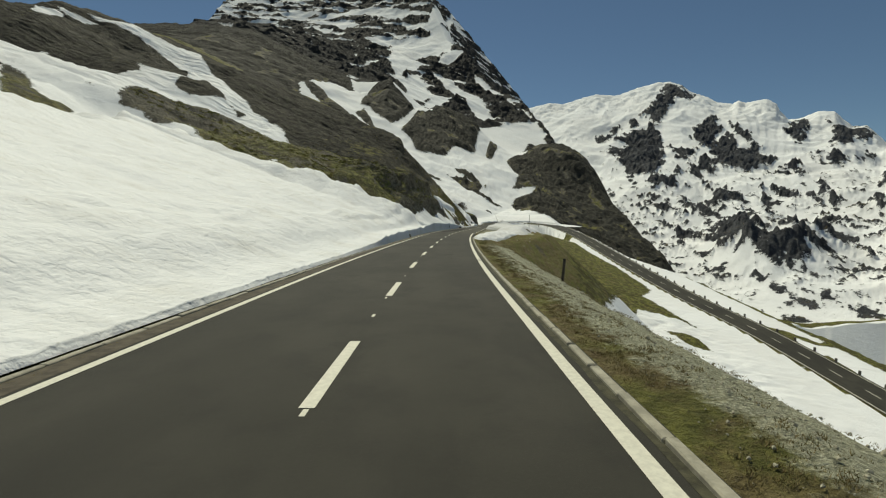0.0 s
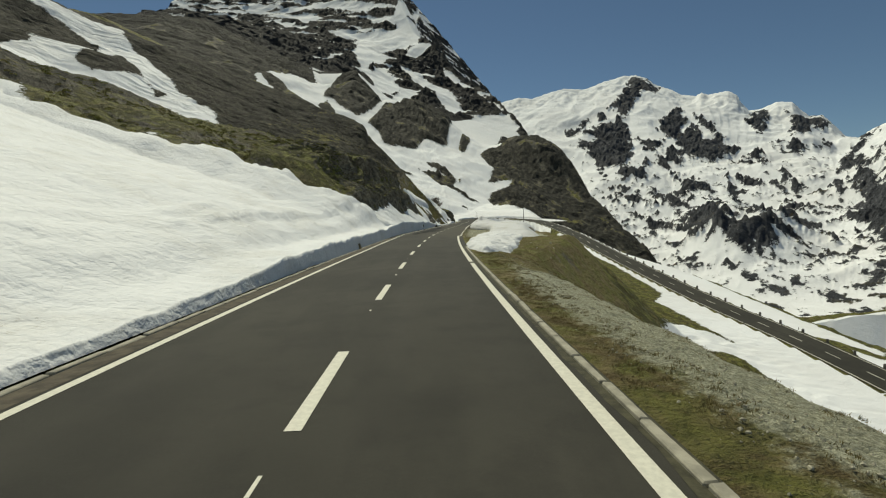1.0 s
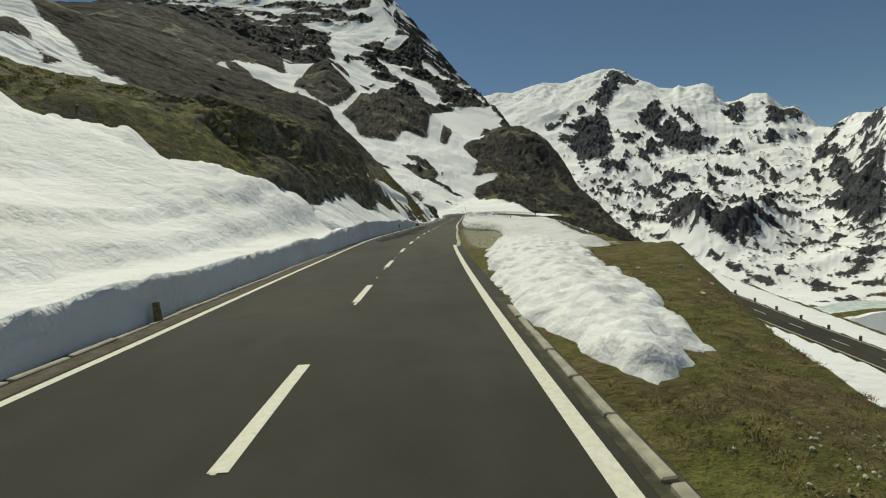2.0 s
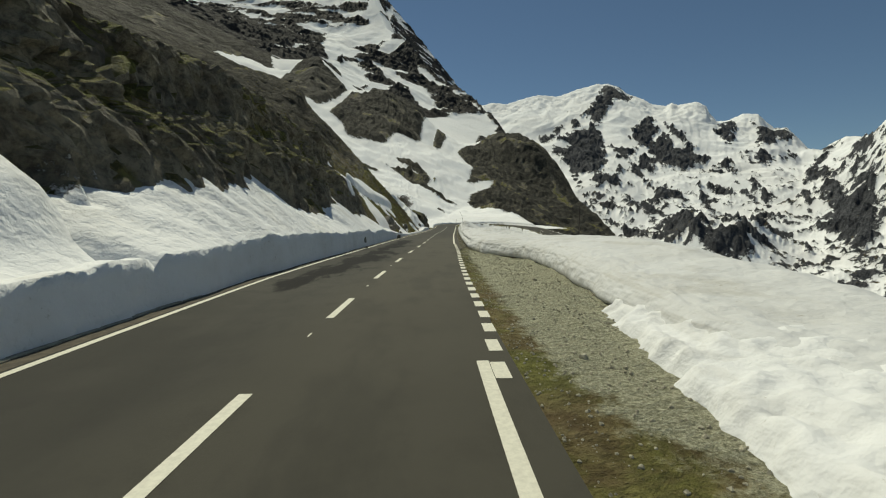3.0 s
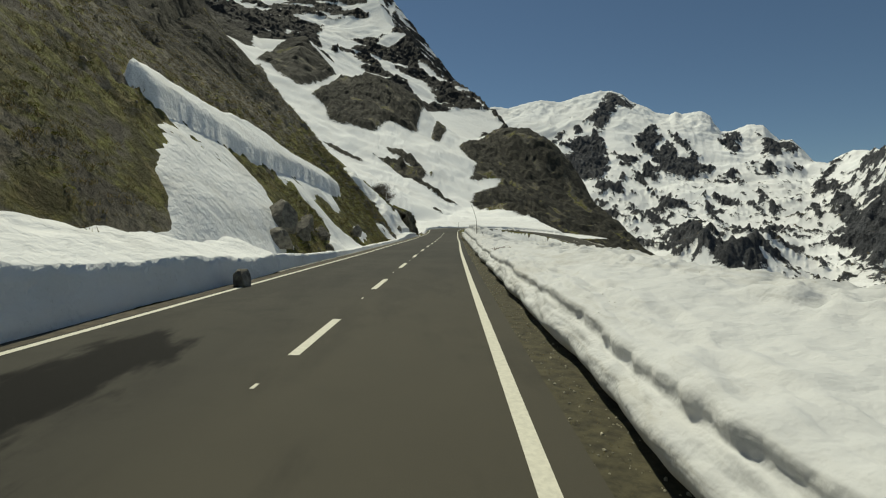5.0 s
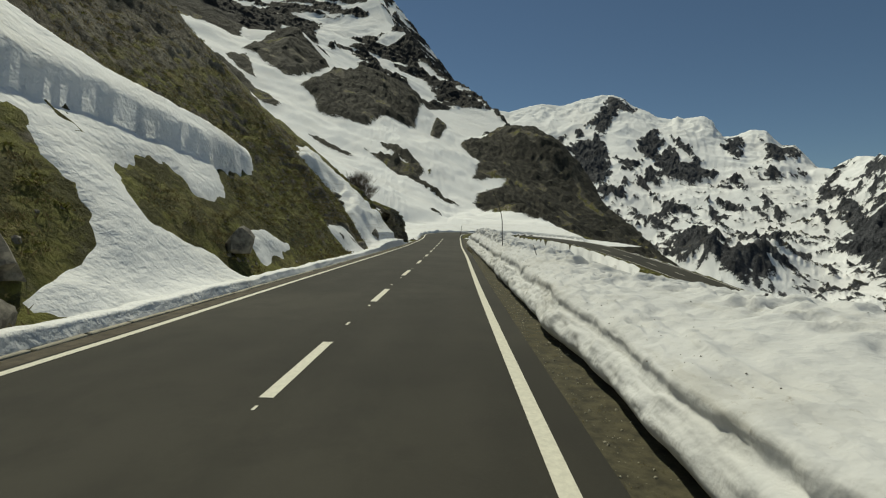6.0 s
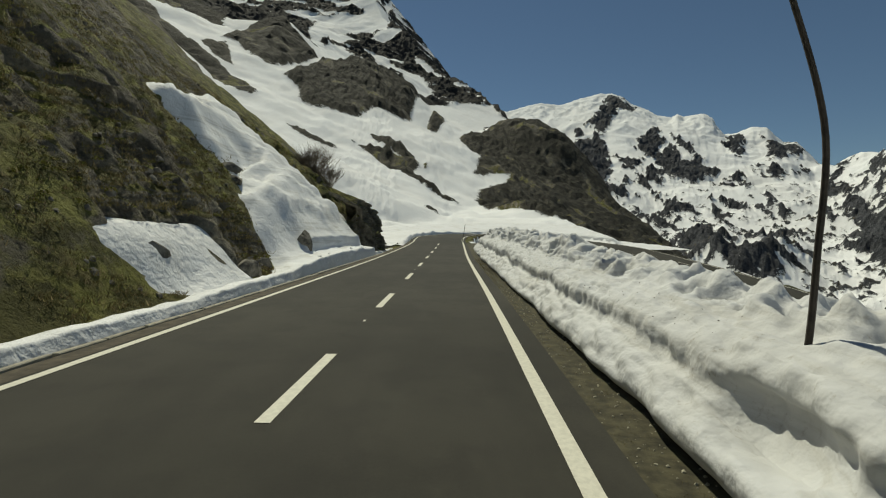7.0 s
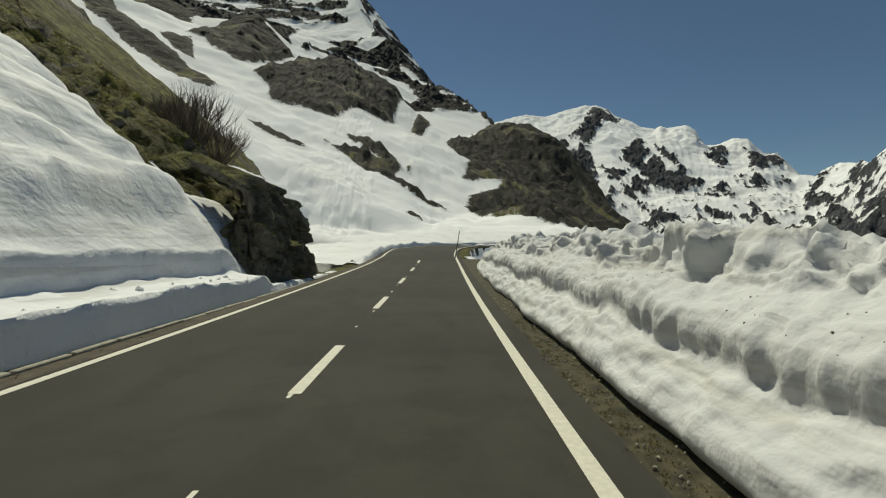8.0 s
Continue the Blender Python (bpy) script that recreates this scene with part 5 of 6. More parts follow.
def grass_material(name, a, b):
    m, nt, bs = material(name)
    g = nt.nodes.new("ShaderNodeNewGeometry")
    c = ramp(nt, g.outputs["Random Per Island"], [(0.0, a), (0.6, b), (1.0, (0.30, 0.225, 0.12))])
    link(nt, c, bs.inputs["Base Color"])
    bs.inputs["Roughness"].default_value = 0.9
    bs.inputs["Specular IOR Level"].default_value = 0.15
    return m


GRASS = grass_material("verge_grass", (0.15, 0.135, 0.048), (0.27, 0.22, 0.095))
SHRUB = grass_material("alpine_shrub", (0.13, 0.135, 0.030), (0.24, 0.235, 0.06))


def rock_data(name, seed, material_, detail=2, flat=0.75, rough=0.32):
    """An angular stone about a metre across, resting on z = 0."""
    bm = bmesh.new()
    bmesh.ops.create_icosphere(bm, subdivisions=detail, radius=0.5)
    off = Vector((seed * 3.1, seed * 1.7, seed * 5.3))
    for v in bm.verts:
        n = noise.noise(v.co * 2.1 + off) * rough * 1.3 + noise.noise(v.co * 5.0 + off) * rough * 0.4
        v.co *= 1 + n
        v.co.x += 0.25 * noise.noise(v.co * 1.3 - off)
        v.co.z = max(v.co.z * flat, -0.22)
    r = random.Random(seed)
    for _ in range(18):
        n = Vector((r.uniform(-1, 1), r.uniform(-1, 1), r.uniform(-0.3, 1) * flat)).normalized()
        cut = 0.40 * r.uniform(0.5, 0.95)
        for v in bm.verts:
            d = v.co.dot(n) - cut
            if d > 0:
                v.co -= n * d * 0.96
    lo = min(v.co.z for v in bm.verts)
    for v in bm.verts:
        v.co.z -= lo + 0.05
    me = bpy.data.meshes.new(name)
    bm.to_mesh(me)
    bm.free()
    me.materials.append(material_)
    return me


def scatter(name, shapes, places, material_, label, category, lift=0.0):
    """Many small pieces of one kind, joined: places are rows of x, y, z, size, turn."""
    verts, faces, count = [], [], 0
    tables = []
    for me in shapes:
        co = np.empty(len(me.vertices) * 3)
        me.vertices.foreach_get("co", co)
        tables.append((co.reshape(-1, 3), [tuple(p.vertices) for p in me.polygons]))
    for k, (x, y, z, size, turn) in enumerate(places):
        co, fs = tables[k % len(tables)]
        c, s = math.cos(turn), math.sin(turn)
        p = co * size
        verts.append(np.stack([p[:, 0] * c - p[:, 1] * s + x, p[:, 0] * s + p[:, 1] * c + y, p[:, 2] + z + lift], 1))
        faces.extend([tuple(i + count for i in f) for f in fs])
        count += len(co)
    me = bpy.data.meshes.new(name)
    me.from_pydata(np.vstack(verts).tolist(), [], faces)
    me.materials.append(material_)
    return tagged(new(name, me), label, category, kind="stuff")


def tuft_data(name, seed, blades, spread, height):
    r = random.Random(seed)
    verts, faces = [], []
    for _ in range(blades):
        a, d = r.uniform(0, 6.28), r.uniform(0, spread)
        x, y = math.cos(a) * d, math.sin(a) * d
        w, h, lean = r.uniform(0.004, 0.009), height * r.uniform(0.4, 1.2), r.uniform(0.3, 1.5) * height
        b, t = r.uniform(0, 6.28), r.uniform(0, 6.28)
        k = len(verts)
        verts += [(x - w * math.cos(b), y - w * math.sin(b), -0.02), (x + w * math.cos(b), y + w * math.sin(b), -0.02), (x + lean * math.cos(t), y + lean * math.sin(t), h)]
        faces.append((k, k + 1, k + 2))
    me = bpy.data.meshes.new(name)
    me.from_pydata(verts, [], faces)
    return me


def shrub_data(name, seed):
    """A low clump: many small leaf sprays over a cushion."""
    r = random.Random(seed)
    verts, faces = [], []
    for _ in range(46):
        a, e, d = r.uniform(0, 6.28), r.uniform(0.05, 1.4), r.uniform(0.6, 1.0)
        c = Vector((math.cos(a) * math.cos(e) * 0.5, math.sin(a) * math.cos(e) * 0.5, math.sin(e) * 0.32)) * d
        u = Vector((r.uniform(-1, 1), r.uniform(-1, 1), r.uniform(-0.4, 1))).normalized() * r.uniform(0.07, 0.16)
        v = u.cross(Vector((r.uniform(-1, 1), r.uniform(-1, 1), r.uniform(-1, 1)))).normalized() * r.uniform(0.04, 0.09)
        k = len(verts)
        verts += [tuple(c - u * 0.6), tuple(c + v), tuple(c + u), tuple(c - v)]
        faces.append((k, k + 1, k + 2, k + 3))
    me = bpy.data.meshes.new(name)
    me.from_pydata(verts, [], faces)
    return me


def on_land(xs, ys):
    return land(np.array(xs, float), np.array(ys, float))


PEBBLES = [rock_data("pebble", k, STONE_GREY, 1, 0.6, 0.4) for k in range(5)]
ROCKS = [rock_data("stone", 20 + k, STONE_GREY, 2, 0.62, 0.36) for k in range(5)]
CRAGS = [rock_data("boulder", 40 + k, STONE_DARK, 3, 0.85, 0.42) for k in range(4)]
rnd = np.random.RandomState(11)

# gravel of the lay-by and of the path on the verge
n = 9000
gy = rnd.uniform(66, 106, n)
gu = 3.35 + (bank_base(gy) + 0.3 - 3.35) * rnd.uniform(0, 1, n)
gx = gu + centre_x(gy)
size = 0.025 + 0.075 * rnd.uniform(0, 1, n) ** 3
scatter("gravel", PEBBLES, np.stack([gx, gy, on_land(gx, gy), size, rnd.uniform(0, 6.28, n)], 1), STONE_GREY, "loose grey gravel covering the lay-by", "gravel", -0.005)
n = 8000
gy = rnd.uniform(-4, 46, n)
gu = np.where(rnd.uniform(0, 1, n) < 0.7, 5.3 + 0.65 * rnd.randn(n), rnd.uniform(3.7, 7.2, n) + 0.06 * np.maximum(0, gy - 36))
gx = np.maximum(gu, 3.55) + centre_x(gy)
size = 0.016 + 0.06 * rnd.uniform(0, 1, n) ** 3.5
scatter("gravel", PEBBLES, np.stack([gx, gy, on_land(gx, gy), size, rnd.uniform(0, 6.28, n)], 1), STONE_GREY, "grey stones strewn along the grassy verge path", "gravel", -0.005)


def lay_stones(count, ylo, yhi, place_u, size_lo, size_hi, label, group, shapes=ROCKS, name="stone"):
    for k in range(count):
        y = rnd.uniform(ylo, yhi)
        x = place_u(y) + float(centre_x(y))
        s = size_lo + (size_hi - size_lo) * rnd.uniform(0, 1) ** 2
        ob = tagged(new(name, shapes[k % len(shapes)]), label, "rock", group)
        ob.matrix_basis = pose(x, y, float(on_land([x], [y])[0]) - 0.12 * s, rnd.uniform(-8, 8), rnd.uniform(-8, 8), rnd.uniform(0, 360)) @ Matrix.Diagonal((s * rnd.uniform(0.8, 1.3), s, s * rnd.uniform(0.7, 1.1), 1))


lay_stones(70, 67, 103, lambda y: 3.5 + (float(bank_base(y)) - 3.4) * rnd.uniform(0, 1), 0.09, 0.24, "pale angular stone lying on the gravel lay-by", "stones of the lay-by")
lay_stones(22, 30, 60, lambda y: rnd.uniform(6.4, 8.4) + 0.10 * max(0, y - 40), 0.10, 0.34, "lichen-grey stone half sunk in verge grass", "stones of the verge")
lay_stones(26, -2, 30, lambda y: rnd.uniform(4.6, 6.9), 0.06, 0.2, "lichen-grey stone half sunk in verge grass", "stones of the verge")


def boulder(x, y, z, sx, sy, sz, k, label, turn=0.0):
    ob = tagged(new("boulder", CRAGS[k]), label, "rock")
    ob.matrix_basis = pose(x, y, z, 0, 0, turn) @ Matrix.Diagonal((sx, sy, sz, 1))
    return ob


boulder(13.6, 75.0, -0.35, 3.4, 2.2, 1.5, 0, "dark mossy boulder beside the verge snow", 20)
boulder(5.6, 146.3, 0.9, 1.9, 1.5, 1.5, 1, "pale-topped boulder jutting from the turf slope", 70)
boulder(7.3, 162.6, 0.7, 1.5, 1.9, 1.5, 2, "dark craggy rock outcrop above the roadside snow", 15)
boulder(8.5, 166.4, 0.1, 1.2, 1.4, 1.2, 3, "dark craggy rock outcrop above the roadside snow", 120)
for bx, by, bs, bk in ((3.9, 137.4, 1.5, 0), (4.6, 136.6, 1.2, 1), (3.2, 136.0, 1.9, 2), (3.3, 133.6, 2.2, 2), (2.6, 131.4, 2.6, 1), (3.0, 129.4, 1.9, 3)):
    boulder(bx, by, float(land(np.array([bx]), np.array([by]))[0]) - 0.3 * bs, bs, bs * 1.15, bs, bk, "dark angular rock of the low crag above the kerb", 47 * bs)
JAGGED = [rock_data("boulder", 70 + k, STONE_DARK, 4, 1.0, 0.62) for k in range(2)]
ob = tagged(new("boulder", JAGGED[0]), "dark upright rock standing out of the snow bank", "rock")
ob.matrix_basis = pose(9.5, 172.75, 0.72, 6, -8, 40) @ Matrix.Diagonal((1.5, 1.4, 2.1, 1))
ob = tagged(new("boulder", JAGGED[1]), "dark craggy rock outcrop above the roadside snow", "rock")
ob.matrix_basis = pose(8.25, 168.3, 0.1, 4, 6, 75) @ Matrix.Diagonal((1.5, 1.5, 1.5, 1))
for bx, by, bs in ((6.3, 175.6, 1.1), (6.4, 178.6, 0.7), (5.6, 173.4, 1.3), (6.2, 172.4, 1.1)):
    ob = tagged(new("boulder", JAGGED[int(bs * 10) % 2]), "brown broken rock between two layers of snow", "rock", "rocks of the nose")
    ob.matrix_basis = pose(bx, by, float(land(np.array([bx]), np.array([by]))[0]) - 0.25 * bs, 10 * bs, -12, 190 * bs) @ Matrix.Diagonal((bs, bs * 1.3, bs * 0.9, 1))
# the rock nose above the gutter: a jointed face that leans back into the slope
foot = spline([(9.4, 186.4, 0), (10.9, 186.2, 0), (11.9, 186.6, 0), (12.5, 188.2, 0), (12.95, 190.4, 0), (12.95, 192.4, 0), (12.0, 194.4, 0)], 0.16)
run = np.gradient(foot[:, :2], axis=0)
run /= np.linalg.norm(run, axis=1)[:, None]
S, H = np.meshgrid(np.linspace(0, 1, len(foot)), np.r_[np.linspace(-0.05, 1, 34), np.linspace(1.05, 2, 12)], indexing="ij")
tall = np.interp(S, [0, 0.15, 0.35, 0.6, 0.8, 1], [1.3, 3.0, 4.1, 4.0, 3.0, 1.4]) * (1 + 0.10 * fbm(S * 12, 0 * S, 1.3, 3))
inset = 0.30 * tall * np.clip(H, 0, 1) ** 1.2 + 2.6 * np.clip(H - 1, 0, 1)
high_z = tall * np.clip(H, -0.1, 1) + 1.1 * np.clip(H - 1, 0, 1)
v1, e1 = blocks(S * 11, high_z / 1.25, 7)
v2, e2 = blocks(S * 26 + 3, high_z / 0.55, 17)
v3, e3 = blocks(S * 58, high_z / 0.26 + 5, 29)
bulge = 0.75 * (v1 - 0.5) + 0.36 * (v2 - 0.5) + 0.15 * (v3 - 0.5) - 0.2 * (1 - step(e1, 0, 0.15))
inset = inset - bulge * (1 - 0.6 * np.clip(H - 1, 0, 1))
X, Y = foot[:, 0, None] - run[:, 1, None] * inset, foot[:, 1, None] + run[:, 0, None] * inset
X, Y, high_z, H = X[::-1], Y[::-1], high_z[::-1], H[::-1]
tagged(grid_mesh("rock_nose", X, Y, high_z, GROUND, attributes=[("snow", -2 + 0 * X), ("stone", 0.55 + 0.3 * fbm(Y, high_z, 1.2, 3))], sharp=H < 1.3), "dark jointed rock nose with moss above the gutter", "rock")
n = 70
gy = rnd.uniform(171.5, 184, n)
gx = centre_x(gy) - left_line(gy) - wall_offset(gy) - 0.25 - 0.85 * rnd.uniform(0, 1, n)
scatter("snow_clods", PEBBLES, np.stack([gx, gy, wall_height(gy) * 0.93, 0.06 + 0.22 * rnd.uniform(0, 1, n) ** 2.5, rnd.uniform(0, 6.28, n)], 1), SETTLED, "broken clods of snow fallen on the ledge", "snow clods")
boulder(14.4, 201.0, 0.0, 0.9, 1.0, 0.8, 0, "dark rock in the snow beside the kerb", 200)
boulder(4.25, 120.6, 0.0, 0.7, 1.0, 0.9, 3, "dark rock standing at the kerb", 33)

# grass of the verge, heath and stones of the slope
TUFTS = [tuft_data("tuft", k, 18, 0.13, 0.042) for k in range(6)]
n = 13000
gy = rnd.uniform(-4, 66, n)
gu = 3.5 + rnd.uniform(0, 1, n) * (3.6 + 0.12 * np.maximum(0, gy - 36))
keepers = (rnd.uniform(0, 1, n) > 0.92 * np.exp(-((gu - 5.3) / 0.9) ** 2) * (gy < 44)) & (fbm(gu + centre_x(gy), gy, 1.6, 3) > -0.25)
gx, gy = (gu + centre_x(gy))[keepers], gy[keepers]
scatter("grass", TUFTS, np.stack([gx, gy, on_land(gx, gy), rnd.uniform(0.35, 0.85, len(gx)), rnd.uniform(0, 6.28, len(gx))], 1), GRASS, "short dry alpine grass on the verge", "grass")
n = 3600
gy = rnd.uniform(97, 206, n)
gx = rnd.uniform(3.30, 3.85, n) + centre_x(gy)
scatter("gravel", PEBBLES, np.stack([gx, gy, 0 * gx - 0.012, 0.015 + 0.05 * rnd.uniform(0, 1, n) ** 3, rnd.uniform(0, 6.28, n)], 1), STONE_GREY, "grit between the asphalt and the snow bank", "gravel", -0.004)
n = 3400
gy = rnd.uniform(98, 205, n)
gx = rnd.uniform(3.26, 3.75, n) + centre_x(gy)
scatter("grass", TUFTS, np.stack([gx, gy, 0 * gx - 0.02, rnd.uniform(0.25, 0.6, n), rnd.uniform(0, 6.28, n)], 1), GRASS, "thin grass between the asphalt and the snow bank", "grass")
n = 900
gy = np.concatenate([rnd.uniform(-4, 76, n // 2), rnd.uniform(124, 204, n // 2)])
gx = -left_line(gy) - rnd.uniform(0.3, 0.44, n) + centre_x(gy)
scatter("grass", TUFTS, np.stack([gx, gy, 0 * gx, rnd.uniform(0.2, 0.45, n), rnd.uniform(0, 6.28, n)], 1), GRASS, "moss and thin grass in the gutter", "grass")

BUSHES = [shrub_data("heath", k) for k in range(5)]


def slope_places(count, ylo, yhi, dlo, dhi, size_lo, size_hi, shade):
    y = rnd.uniform(ylo, yhi, count)
    x = centre_x(y) - 4.9 - dlo - (dhi - dlo) * rnd.uniform(0, 1, count) ** 1.4
    keep = (fbm(x, y, 6, 3) > shade) & (snow_on_ground(x, y) < -0.2) & (patch(x, y, CHUTE + NOSE_SNOW, 1.0) < -0.45)
    x, y = x[keep], y[keep]
    return np.stack([x, y, on_land(x, y), rnd.uniform(size_lo, size_hi, len(x)), rnd.uniform(0, 6.28, len(x))], 1)


scatter("heath", BUSHES, slope_places(4200, 118, 196, 1, 40, 0.16, 0.42, -0.1), SHRUB, "low brown-green heath covering the steep slope", "shrub")
scatter("heath", BUSHES, slope_places(3200, 62, 120, 12, 60, 0.3, 0.8, -0.1), SHRUB, "low brown-green heath above the cliff", "shrub")
scatter("grass", TUFTS, slope_places(13000, 118, 196, 0.5, 17, 1.2, 2.6, -0.6), GRASS, "tussocks of yellow-green grass on the steep slope", "grass")
scatter("rubble", [rock_data("rubble", 80 + k, STONE_DARK, 2, 0.85, 0.42) for k in range(5)], slope_places(2600, 126, 190, 0.6, 22, 0.10, 0.30, -0.15), STONE_DARK, "angular mossy stones half sunk in the steep turf", "rocks", -0.05)
scatter("rubble", [rock_data("rubble", 60 + k, STONE_DARK, 1, 0.8, 0.4) for k in range(5)], slope_places(1600, 60, 196, 1, 60, 0.12, 0.5, -0.1), STONE_DARK, "dark broken stones strewn over the slope", "rocks", -0.1)


# grit thawed out of the ploughed bank: along its ledge and thinly over the crown
n = 2600
gi = rnd.randint(int(np.searchsorted(BANK_Y, 112)), len(BANK_Y) - 60, n)
ledge = int(np.argmin(np.abs(ks - 11))) + rnd.randint(0, 16, n)
gj = np.where(rnd.uniform(0, 1, n) < 0.75, ledge, rnd.randint(30, 115, n))
lies = fbm(BANK_Y[gi], 0 * gi, 3.0, 3) > -0.15
gi, gj = gi[lies], gj[lies]
scatter("grit", PEBBLES, np.stack([BANK_X[gi, gj], BANK_Y[gi], BANK_Z[gi, gj], 0.008 + 0.028 * rnd.uniform(0, 1, len(gi)) ** 4, rnd.uniform(0, 6.28, len(gi))], 1), STONE_DARK, "dark grit thawing out of the snow bank", "grit", -0.003)


# ---- posts and poles ----
def rod(name, points, radius, material_, parent=None, taper=0.7, sides=8):
    """A tapering round bar through a few points."""
    p = spline(points, 0.12) if len(points) > 2 else np.linspace(points[0], points[1], 4)
    me = bpy.data.meshes.new(name)
    bm = bmesh.new()
    rings = []
    for k, c in enumerate(p):
        t = Vector(p[min(k + 1, len(p) - 1)] - p[max(k - 1, 0)]).normalized()
        a = t.orthogonal().normalized()
        b = t.cross(a)
        r = radius * (1 - (1 - taper) * k / (len(p) - 1))
        rings.append([bm.verts.new(Vector(c) + r * (math.cos(q) * a + math.sin(q) * b)) for q in np.linspace(0, 2 * math.pi, sides, endpoint=False)])
    for r0, r1 in zip(rings, rings[1:]):
        for k in range(sides):
            bm.faces.new((r0[k], r0[(k + 1) % sides], r1[(k + 1) % sides], r1[k]))
    bm.faces.new(rings[-1])
    bm.faces.new(rings[0][::-1])
    bm.to_mesh(me)
    bm.free()
    me.materials.append(material_)
    ob = new(name, me)
    ob.parent = parent
    return ob


tagged(rod("snow_pole", [(16.86, 152.3, 0.5), (16.84, 152.2, 1.05), (16.78, 152.1, 1.7), (16.70, 152.0, 2.6), (16.38, 152.0, 3.55), (16.21, 152.0, 3.9)], 0.026, WOOD), "tall bent wooden snow pole stuck in the bank", "pole", "snow poles")
tagged(rod("snow_pole", [(15.72, 142.47, 0.5), (15.68, 142.49, 0.93), (15.62, 142.54, 1.15), (15.53, 142.6, 1.45)], 0.014, WOOD), "short bent wooden snow pole in the bank", "pole", "snow poles")
tagged(rod("snow_pole", [(18.1, 98.2, 0.2), (18.12, 98.2, 3.1)], 0.055, WOOD), "straight dark wooden snow pole behind the bank", "pole", "snow poles")
tagged(rod("snow_pole", [(22.2, 205.5, 0.2), (22.45, 205.6, 1.6), (22.6, 205.6, 2.7)], 0.04, WOOD), "thin snow pole at the bend", "pole", "snow poles")
tagged(rod("snow_pole", [(67.1, 99.7, -21.9), (67.0, 99.6, -19.0)], 0.05, WOOD), "thin snow pole beside the lower road", "pole", "snow poles")
tagged(rod("verge_post", [(6.15, 19.4, -0.75), (6.24, 19.42, 0.28)], 0.062, WOOD, taper=0.95), "dark wooden post on a grassy hump of the verge", "post")
tagged(rod("marker_post", [(-2.72, 51.5, -0.05), (-2.80, 51.6, 0.36)], 0.085, plain_material("faded_marker", (0.24, 0.18, 0.08), 0.8, 0.3, 12.0), taper=0.8), "broken weathered marker post against the snow wall", "post")
ob = tagged(new("earth_clod", rock_data("earth_clod", 93, plain_material("stained_snow", (0.30, 0.30, 0.23), 0.9, 0.45, 9.0, relief=0.8), 3, 0.9, 0.3)), "earth-stained lump frozen into the snow wall", "clod")
ob.matrix_basis = pose(1.50, 99.8, 0.45, 0, 0, 8) @ Matrix.Diagonal((0.30, 0.62, 0.85, 1))
ob = tagged(new("earth_heap", rock_data("earth_heap", 94, DIRTY, 3, 0.9, 0.3)), "small heap of dark earth at the foot of the snow wall", "earth")
ob.matrix_basis = pose(1.56, 99.8, -0.02, 0, 0, 10) @ Matrix.Diagonal((0.34, 0.60, 0.26, 1))


def branch(points, radius, label, twigs=()):
    b = tagged(rod("branch", points, radius, TWIG, taper=0.4, sides=5), label, "branch", "branches on the snow bank")
    for tw in twigs:
        rod("twig", tw, radius * 0.6, TWIG, b, 0.3, 5)
    return b


def bank_top(x, y):
    """Height of the ploughed bank's snow."""
    i = min(int(np.searchsorted(BANK_Y, y)), len(BANK_Y) - 1)
    return float(np.interp(x, np.maximum.accumulate(BANK_X[i]), BANK_Z[i]))


def on_bank(points, lift=0.02):
    return [(x, y, bank_top(x, y) + lift + dz) for x, y, dz in points]


branch(on_bank([(13.07, 126.93, 0.0), (13.18, 127.16, 0.0), (13.24, 127.63, 0.03), (13.20, 128.15, 0.0)]), 0.016, "forked bare branch lying on the snow bank",
       [on_bank([(13.24, 127.63, 0.03), (13.33, 128.1, 0.06), (13.41, 128.52, 0.02)]), on_bank([(13.21, 127.33, 0.02), (13.30, 127.5, 0.05), (13.37, 127.69, 0.05)])])
branch(on_bank([(13.24, 127.40, 0.02), (13.44, 127.35, 0.02), (13.60, 127.38, 0.01), (13.70, 127.45, 0.04)]), 0.018, "short thick bare branch lying on the snow bank")
branch(on_bank([(12.84, 128.29, -0.05), (12.95, 128.30, 0.16), (13.05, 128.31, 0.36)], 0.0), 0.014, "broken stick standing in the face of the bank")
branch(on_bank([(13.82, 128.44, 0.0), (14.0, 128.45, 0.03), (14.09, 128.3, 0.02), (14.10, 128.06, 0.0)]), 0.010, "thin bare twig lying on the snow bank")
branch(on_bank([(13.80, 127.30, 0.0), (13.86, 127.18, 0.02), (13.88, 127.05, 0.0)]), 0.008, "thin bare twig lying on the snow bank")


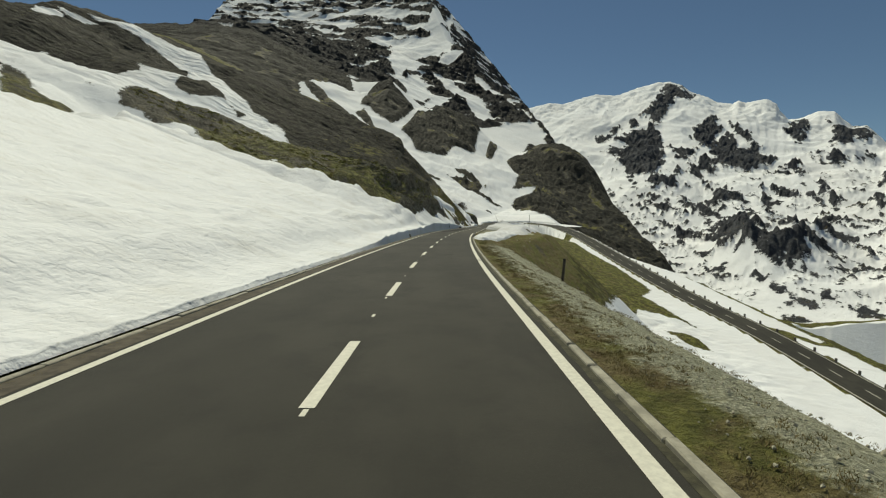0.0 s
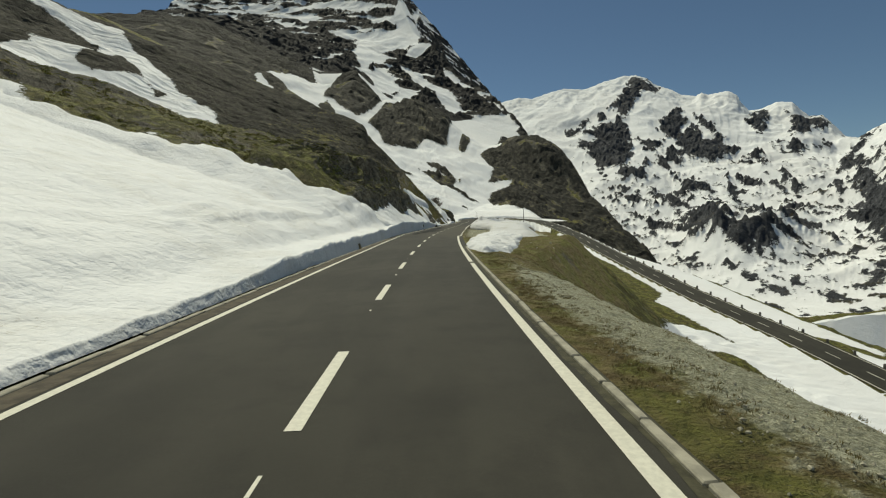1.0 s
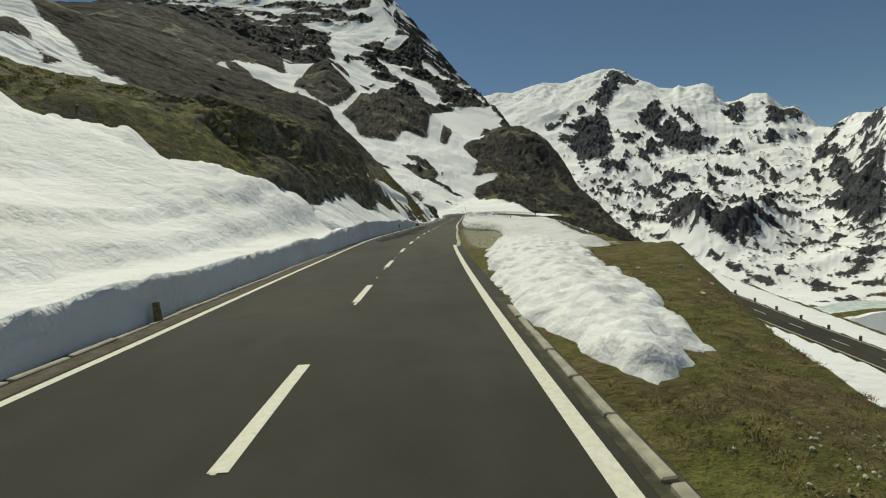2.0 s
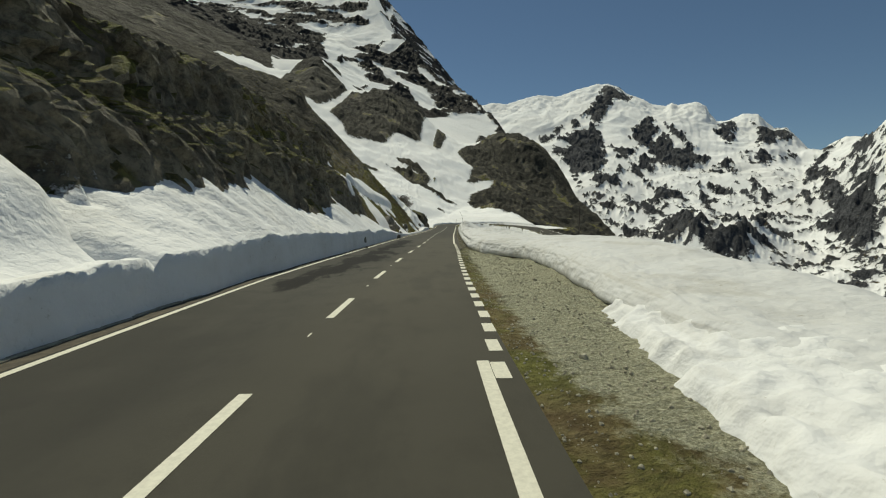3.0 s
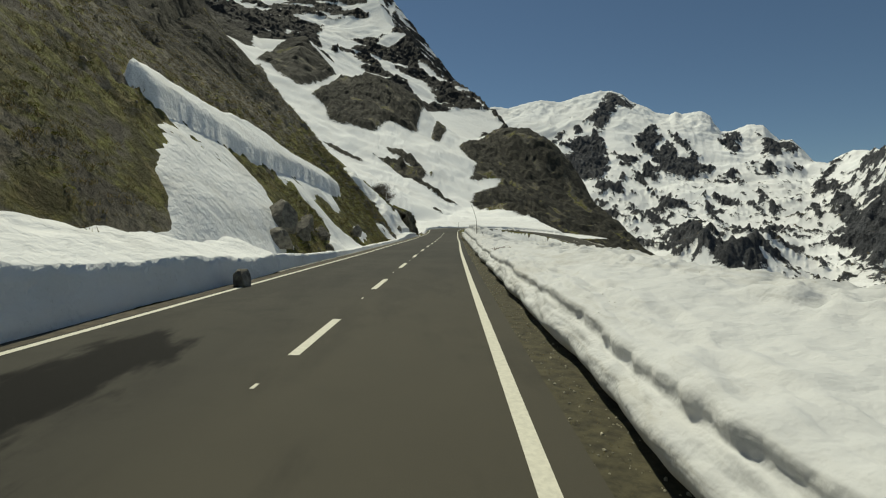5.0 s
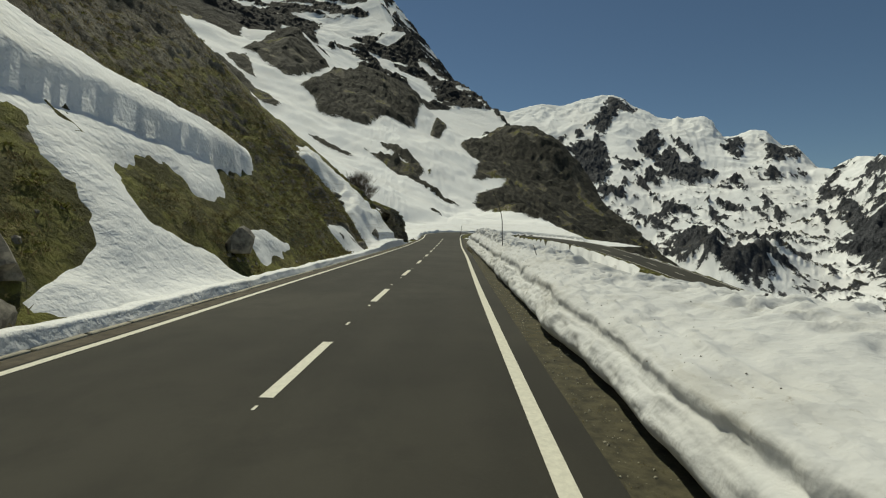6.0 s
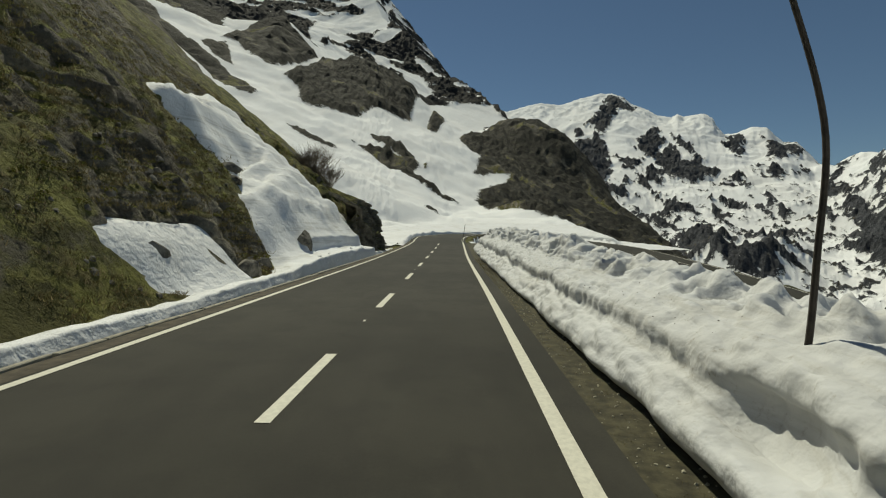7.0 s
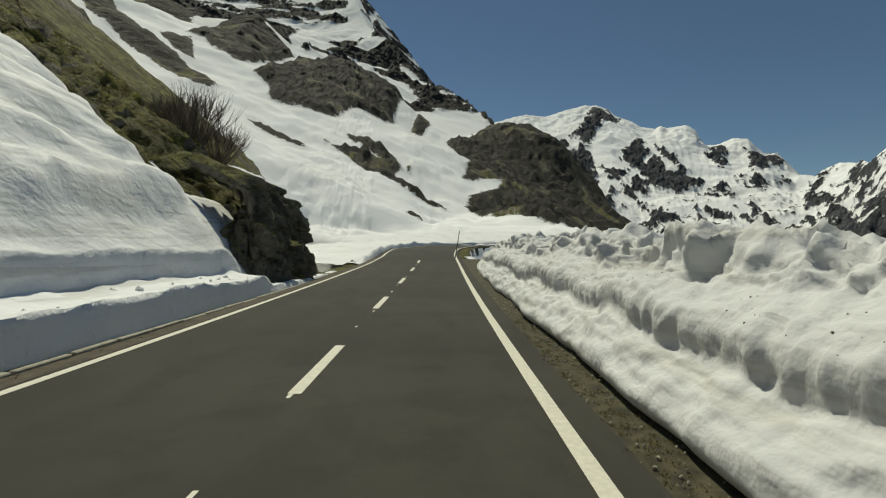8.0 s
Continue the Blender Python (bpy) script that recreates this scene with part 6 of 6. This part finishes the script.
# bare bushes above the rock nose
def bare_bush(x, y, z, height, seed, label):
    r = random.Random(seed)
    bush = tagged(new("bush"), label, "shrub", "bare bushes")
    bush.location = (x, y, z)
    verts, faces = [], []

    def limb(p, d, length, w):
        q = p
        for k in range(4):
            e = q + d * length / 4
            side = d.orthogonal().normalized() * w * (1 - k * 0.2)
            other = d.cross(side).normalized() * w * (1 - k * 0.2)
            i = len(verts)
            verts.extend([tuple(q + side), tuple(q - side * 0.5 + other), tuple(q - side * 0.5 - other), tuple(e + side * 0.8), tuple(e - side * 0.4 + other * 0.8), tuple(e - side * 0.4 - other * 0.8)])
            faces.extend([(i, i + 1, i + 4, i + 3), (i + 1, i + 2, i + 5, i + 4), (i + 2, i, i + 3, i + 5)])
            q = e
            d = (d + Vector((r.uniform(-0.25, 0.25), r.uniform(-0.25, 0.25), r.uniform(0.0, 0.25)))).normalized()
        return q, d

    for _ in range(150):
        a = r.uniform(0, 6.28)
        tilt = r.uniform(0.1, 1.5)
        d = Vector((math.cos(a) * tilt + 0.25, math.sin(a) * tilt, 1.0)).normalized()
        start = Vector((r.uniform(-0.5, 0.5), r.uniform(-0.5, 0.5), -0.3))
        q, e = limb(start, d, height * r.uniform(0.5, 0.8), 0.02)
        for _ in range(3):
            limb(q, (e + Vector((r.uniform(-0.5, 0.5), r.uniform(-0.5, 0.5), r.uniform(-0.1, 0.4)))).normalized(), height * r.uniform(0.25, 0.45), 0.012)
    me = bpy.data.meshes.new("branches")
    me.from_pydata(verts, [], faces)
    me.materials.append(TWIG)
    new("twig_crown", me).parent = bush
    return bush


for bx, by, hgt, sd in ((6.2, 194.9, 3.0, 3), (7.1, 195.8, 2.6, 5), (5.4, 194.0, 1.8, 8)):
    bare_bush(bx, by, float(on_land([bx], [by])[0]) - 0.1, hgt, sd, "leafless grey-brown bush on the rock nose")

# guard stones along the lower road
STUB = box_mesh("guard_stone", (-0.14, -0.16, -0.4), (0.14, 0.16, 0.62), plain_material("guard_granite", (0.12, 0.11, 0.095), 0.9, 0.3, 6.0), 0.04, 0.015)
s = ALONG[_turn] + 100
while s < END - 3:
    pts, _ = stretch(s, s + 0.6, 0.3)
    t = (pts[-1] - pts[0])[:2]
    t = t / np.linalg.norm(t)
    ob = tagged(new("guard_stone", STUB), "squat dark granite guard stone at the road edge", "guard stone", "guard stones of the lower road")
    ob.matrix_basis = pose(pts[0][0] - t[1] * 3.55, pts[0][1] + t[0] * 3.55, pts[0][2], 0, 0, math.degrees(math.atan2(t[1], t[0])))
    s += 4.6

# meltwater lake in the valley, still half frozen
m, nt, b = material("lake_ice")
fl = smooth_step(nt, noise_tex(nt, 0.10, 6, 0.7, 1.0), 0.42, 0.56)
link(nt, mix(nt, fl, (0.42, 0.52, 0.50), (0.66, 0.72, 0.69)), b.inputs["Base Color"])
b.inputs["Roughness"].default_value = 0.35
T, Rr = np.meshgrid(np.linspace(0, 2 * np.pi, 90), np.linspace(0, 1, 12))
wobble = 1 + 0.18 * np.sin(3 * T) + 0.1 * np.sin(5 * T + 1)
tagged(grid_mesh("lake", 500 + 112 * Rr * wobble * np.cos(T), 462 + 98 * Rr * wobble * np.sin(T), -124.5 + 0 * T, m), "half-frozen turquoise meltwater lake in the valley", "lake", kind="structure")
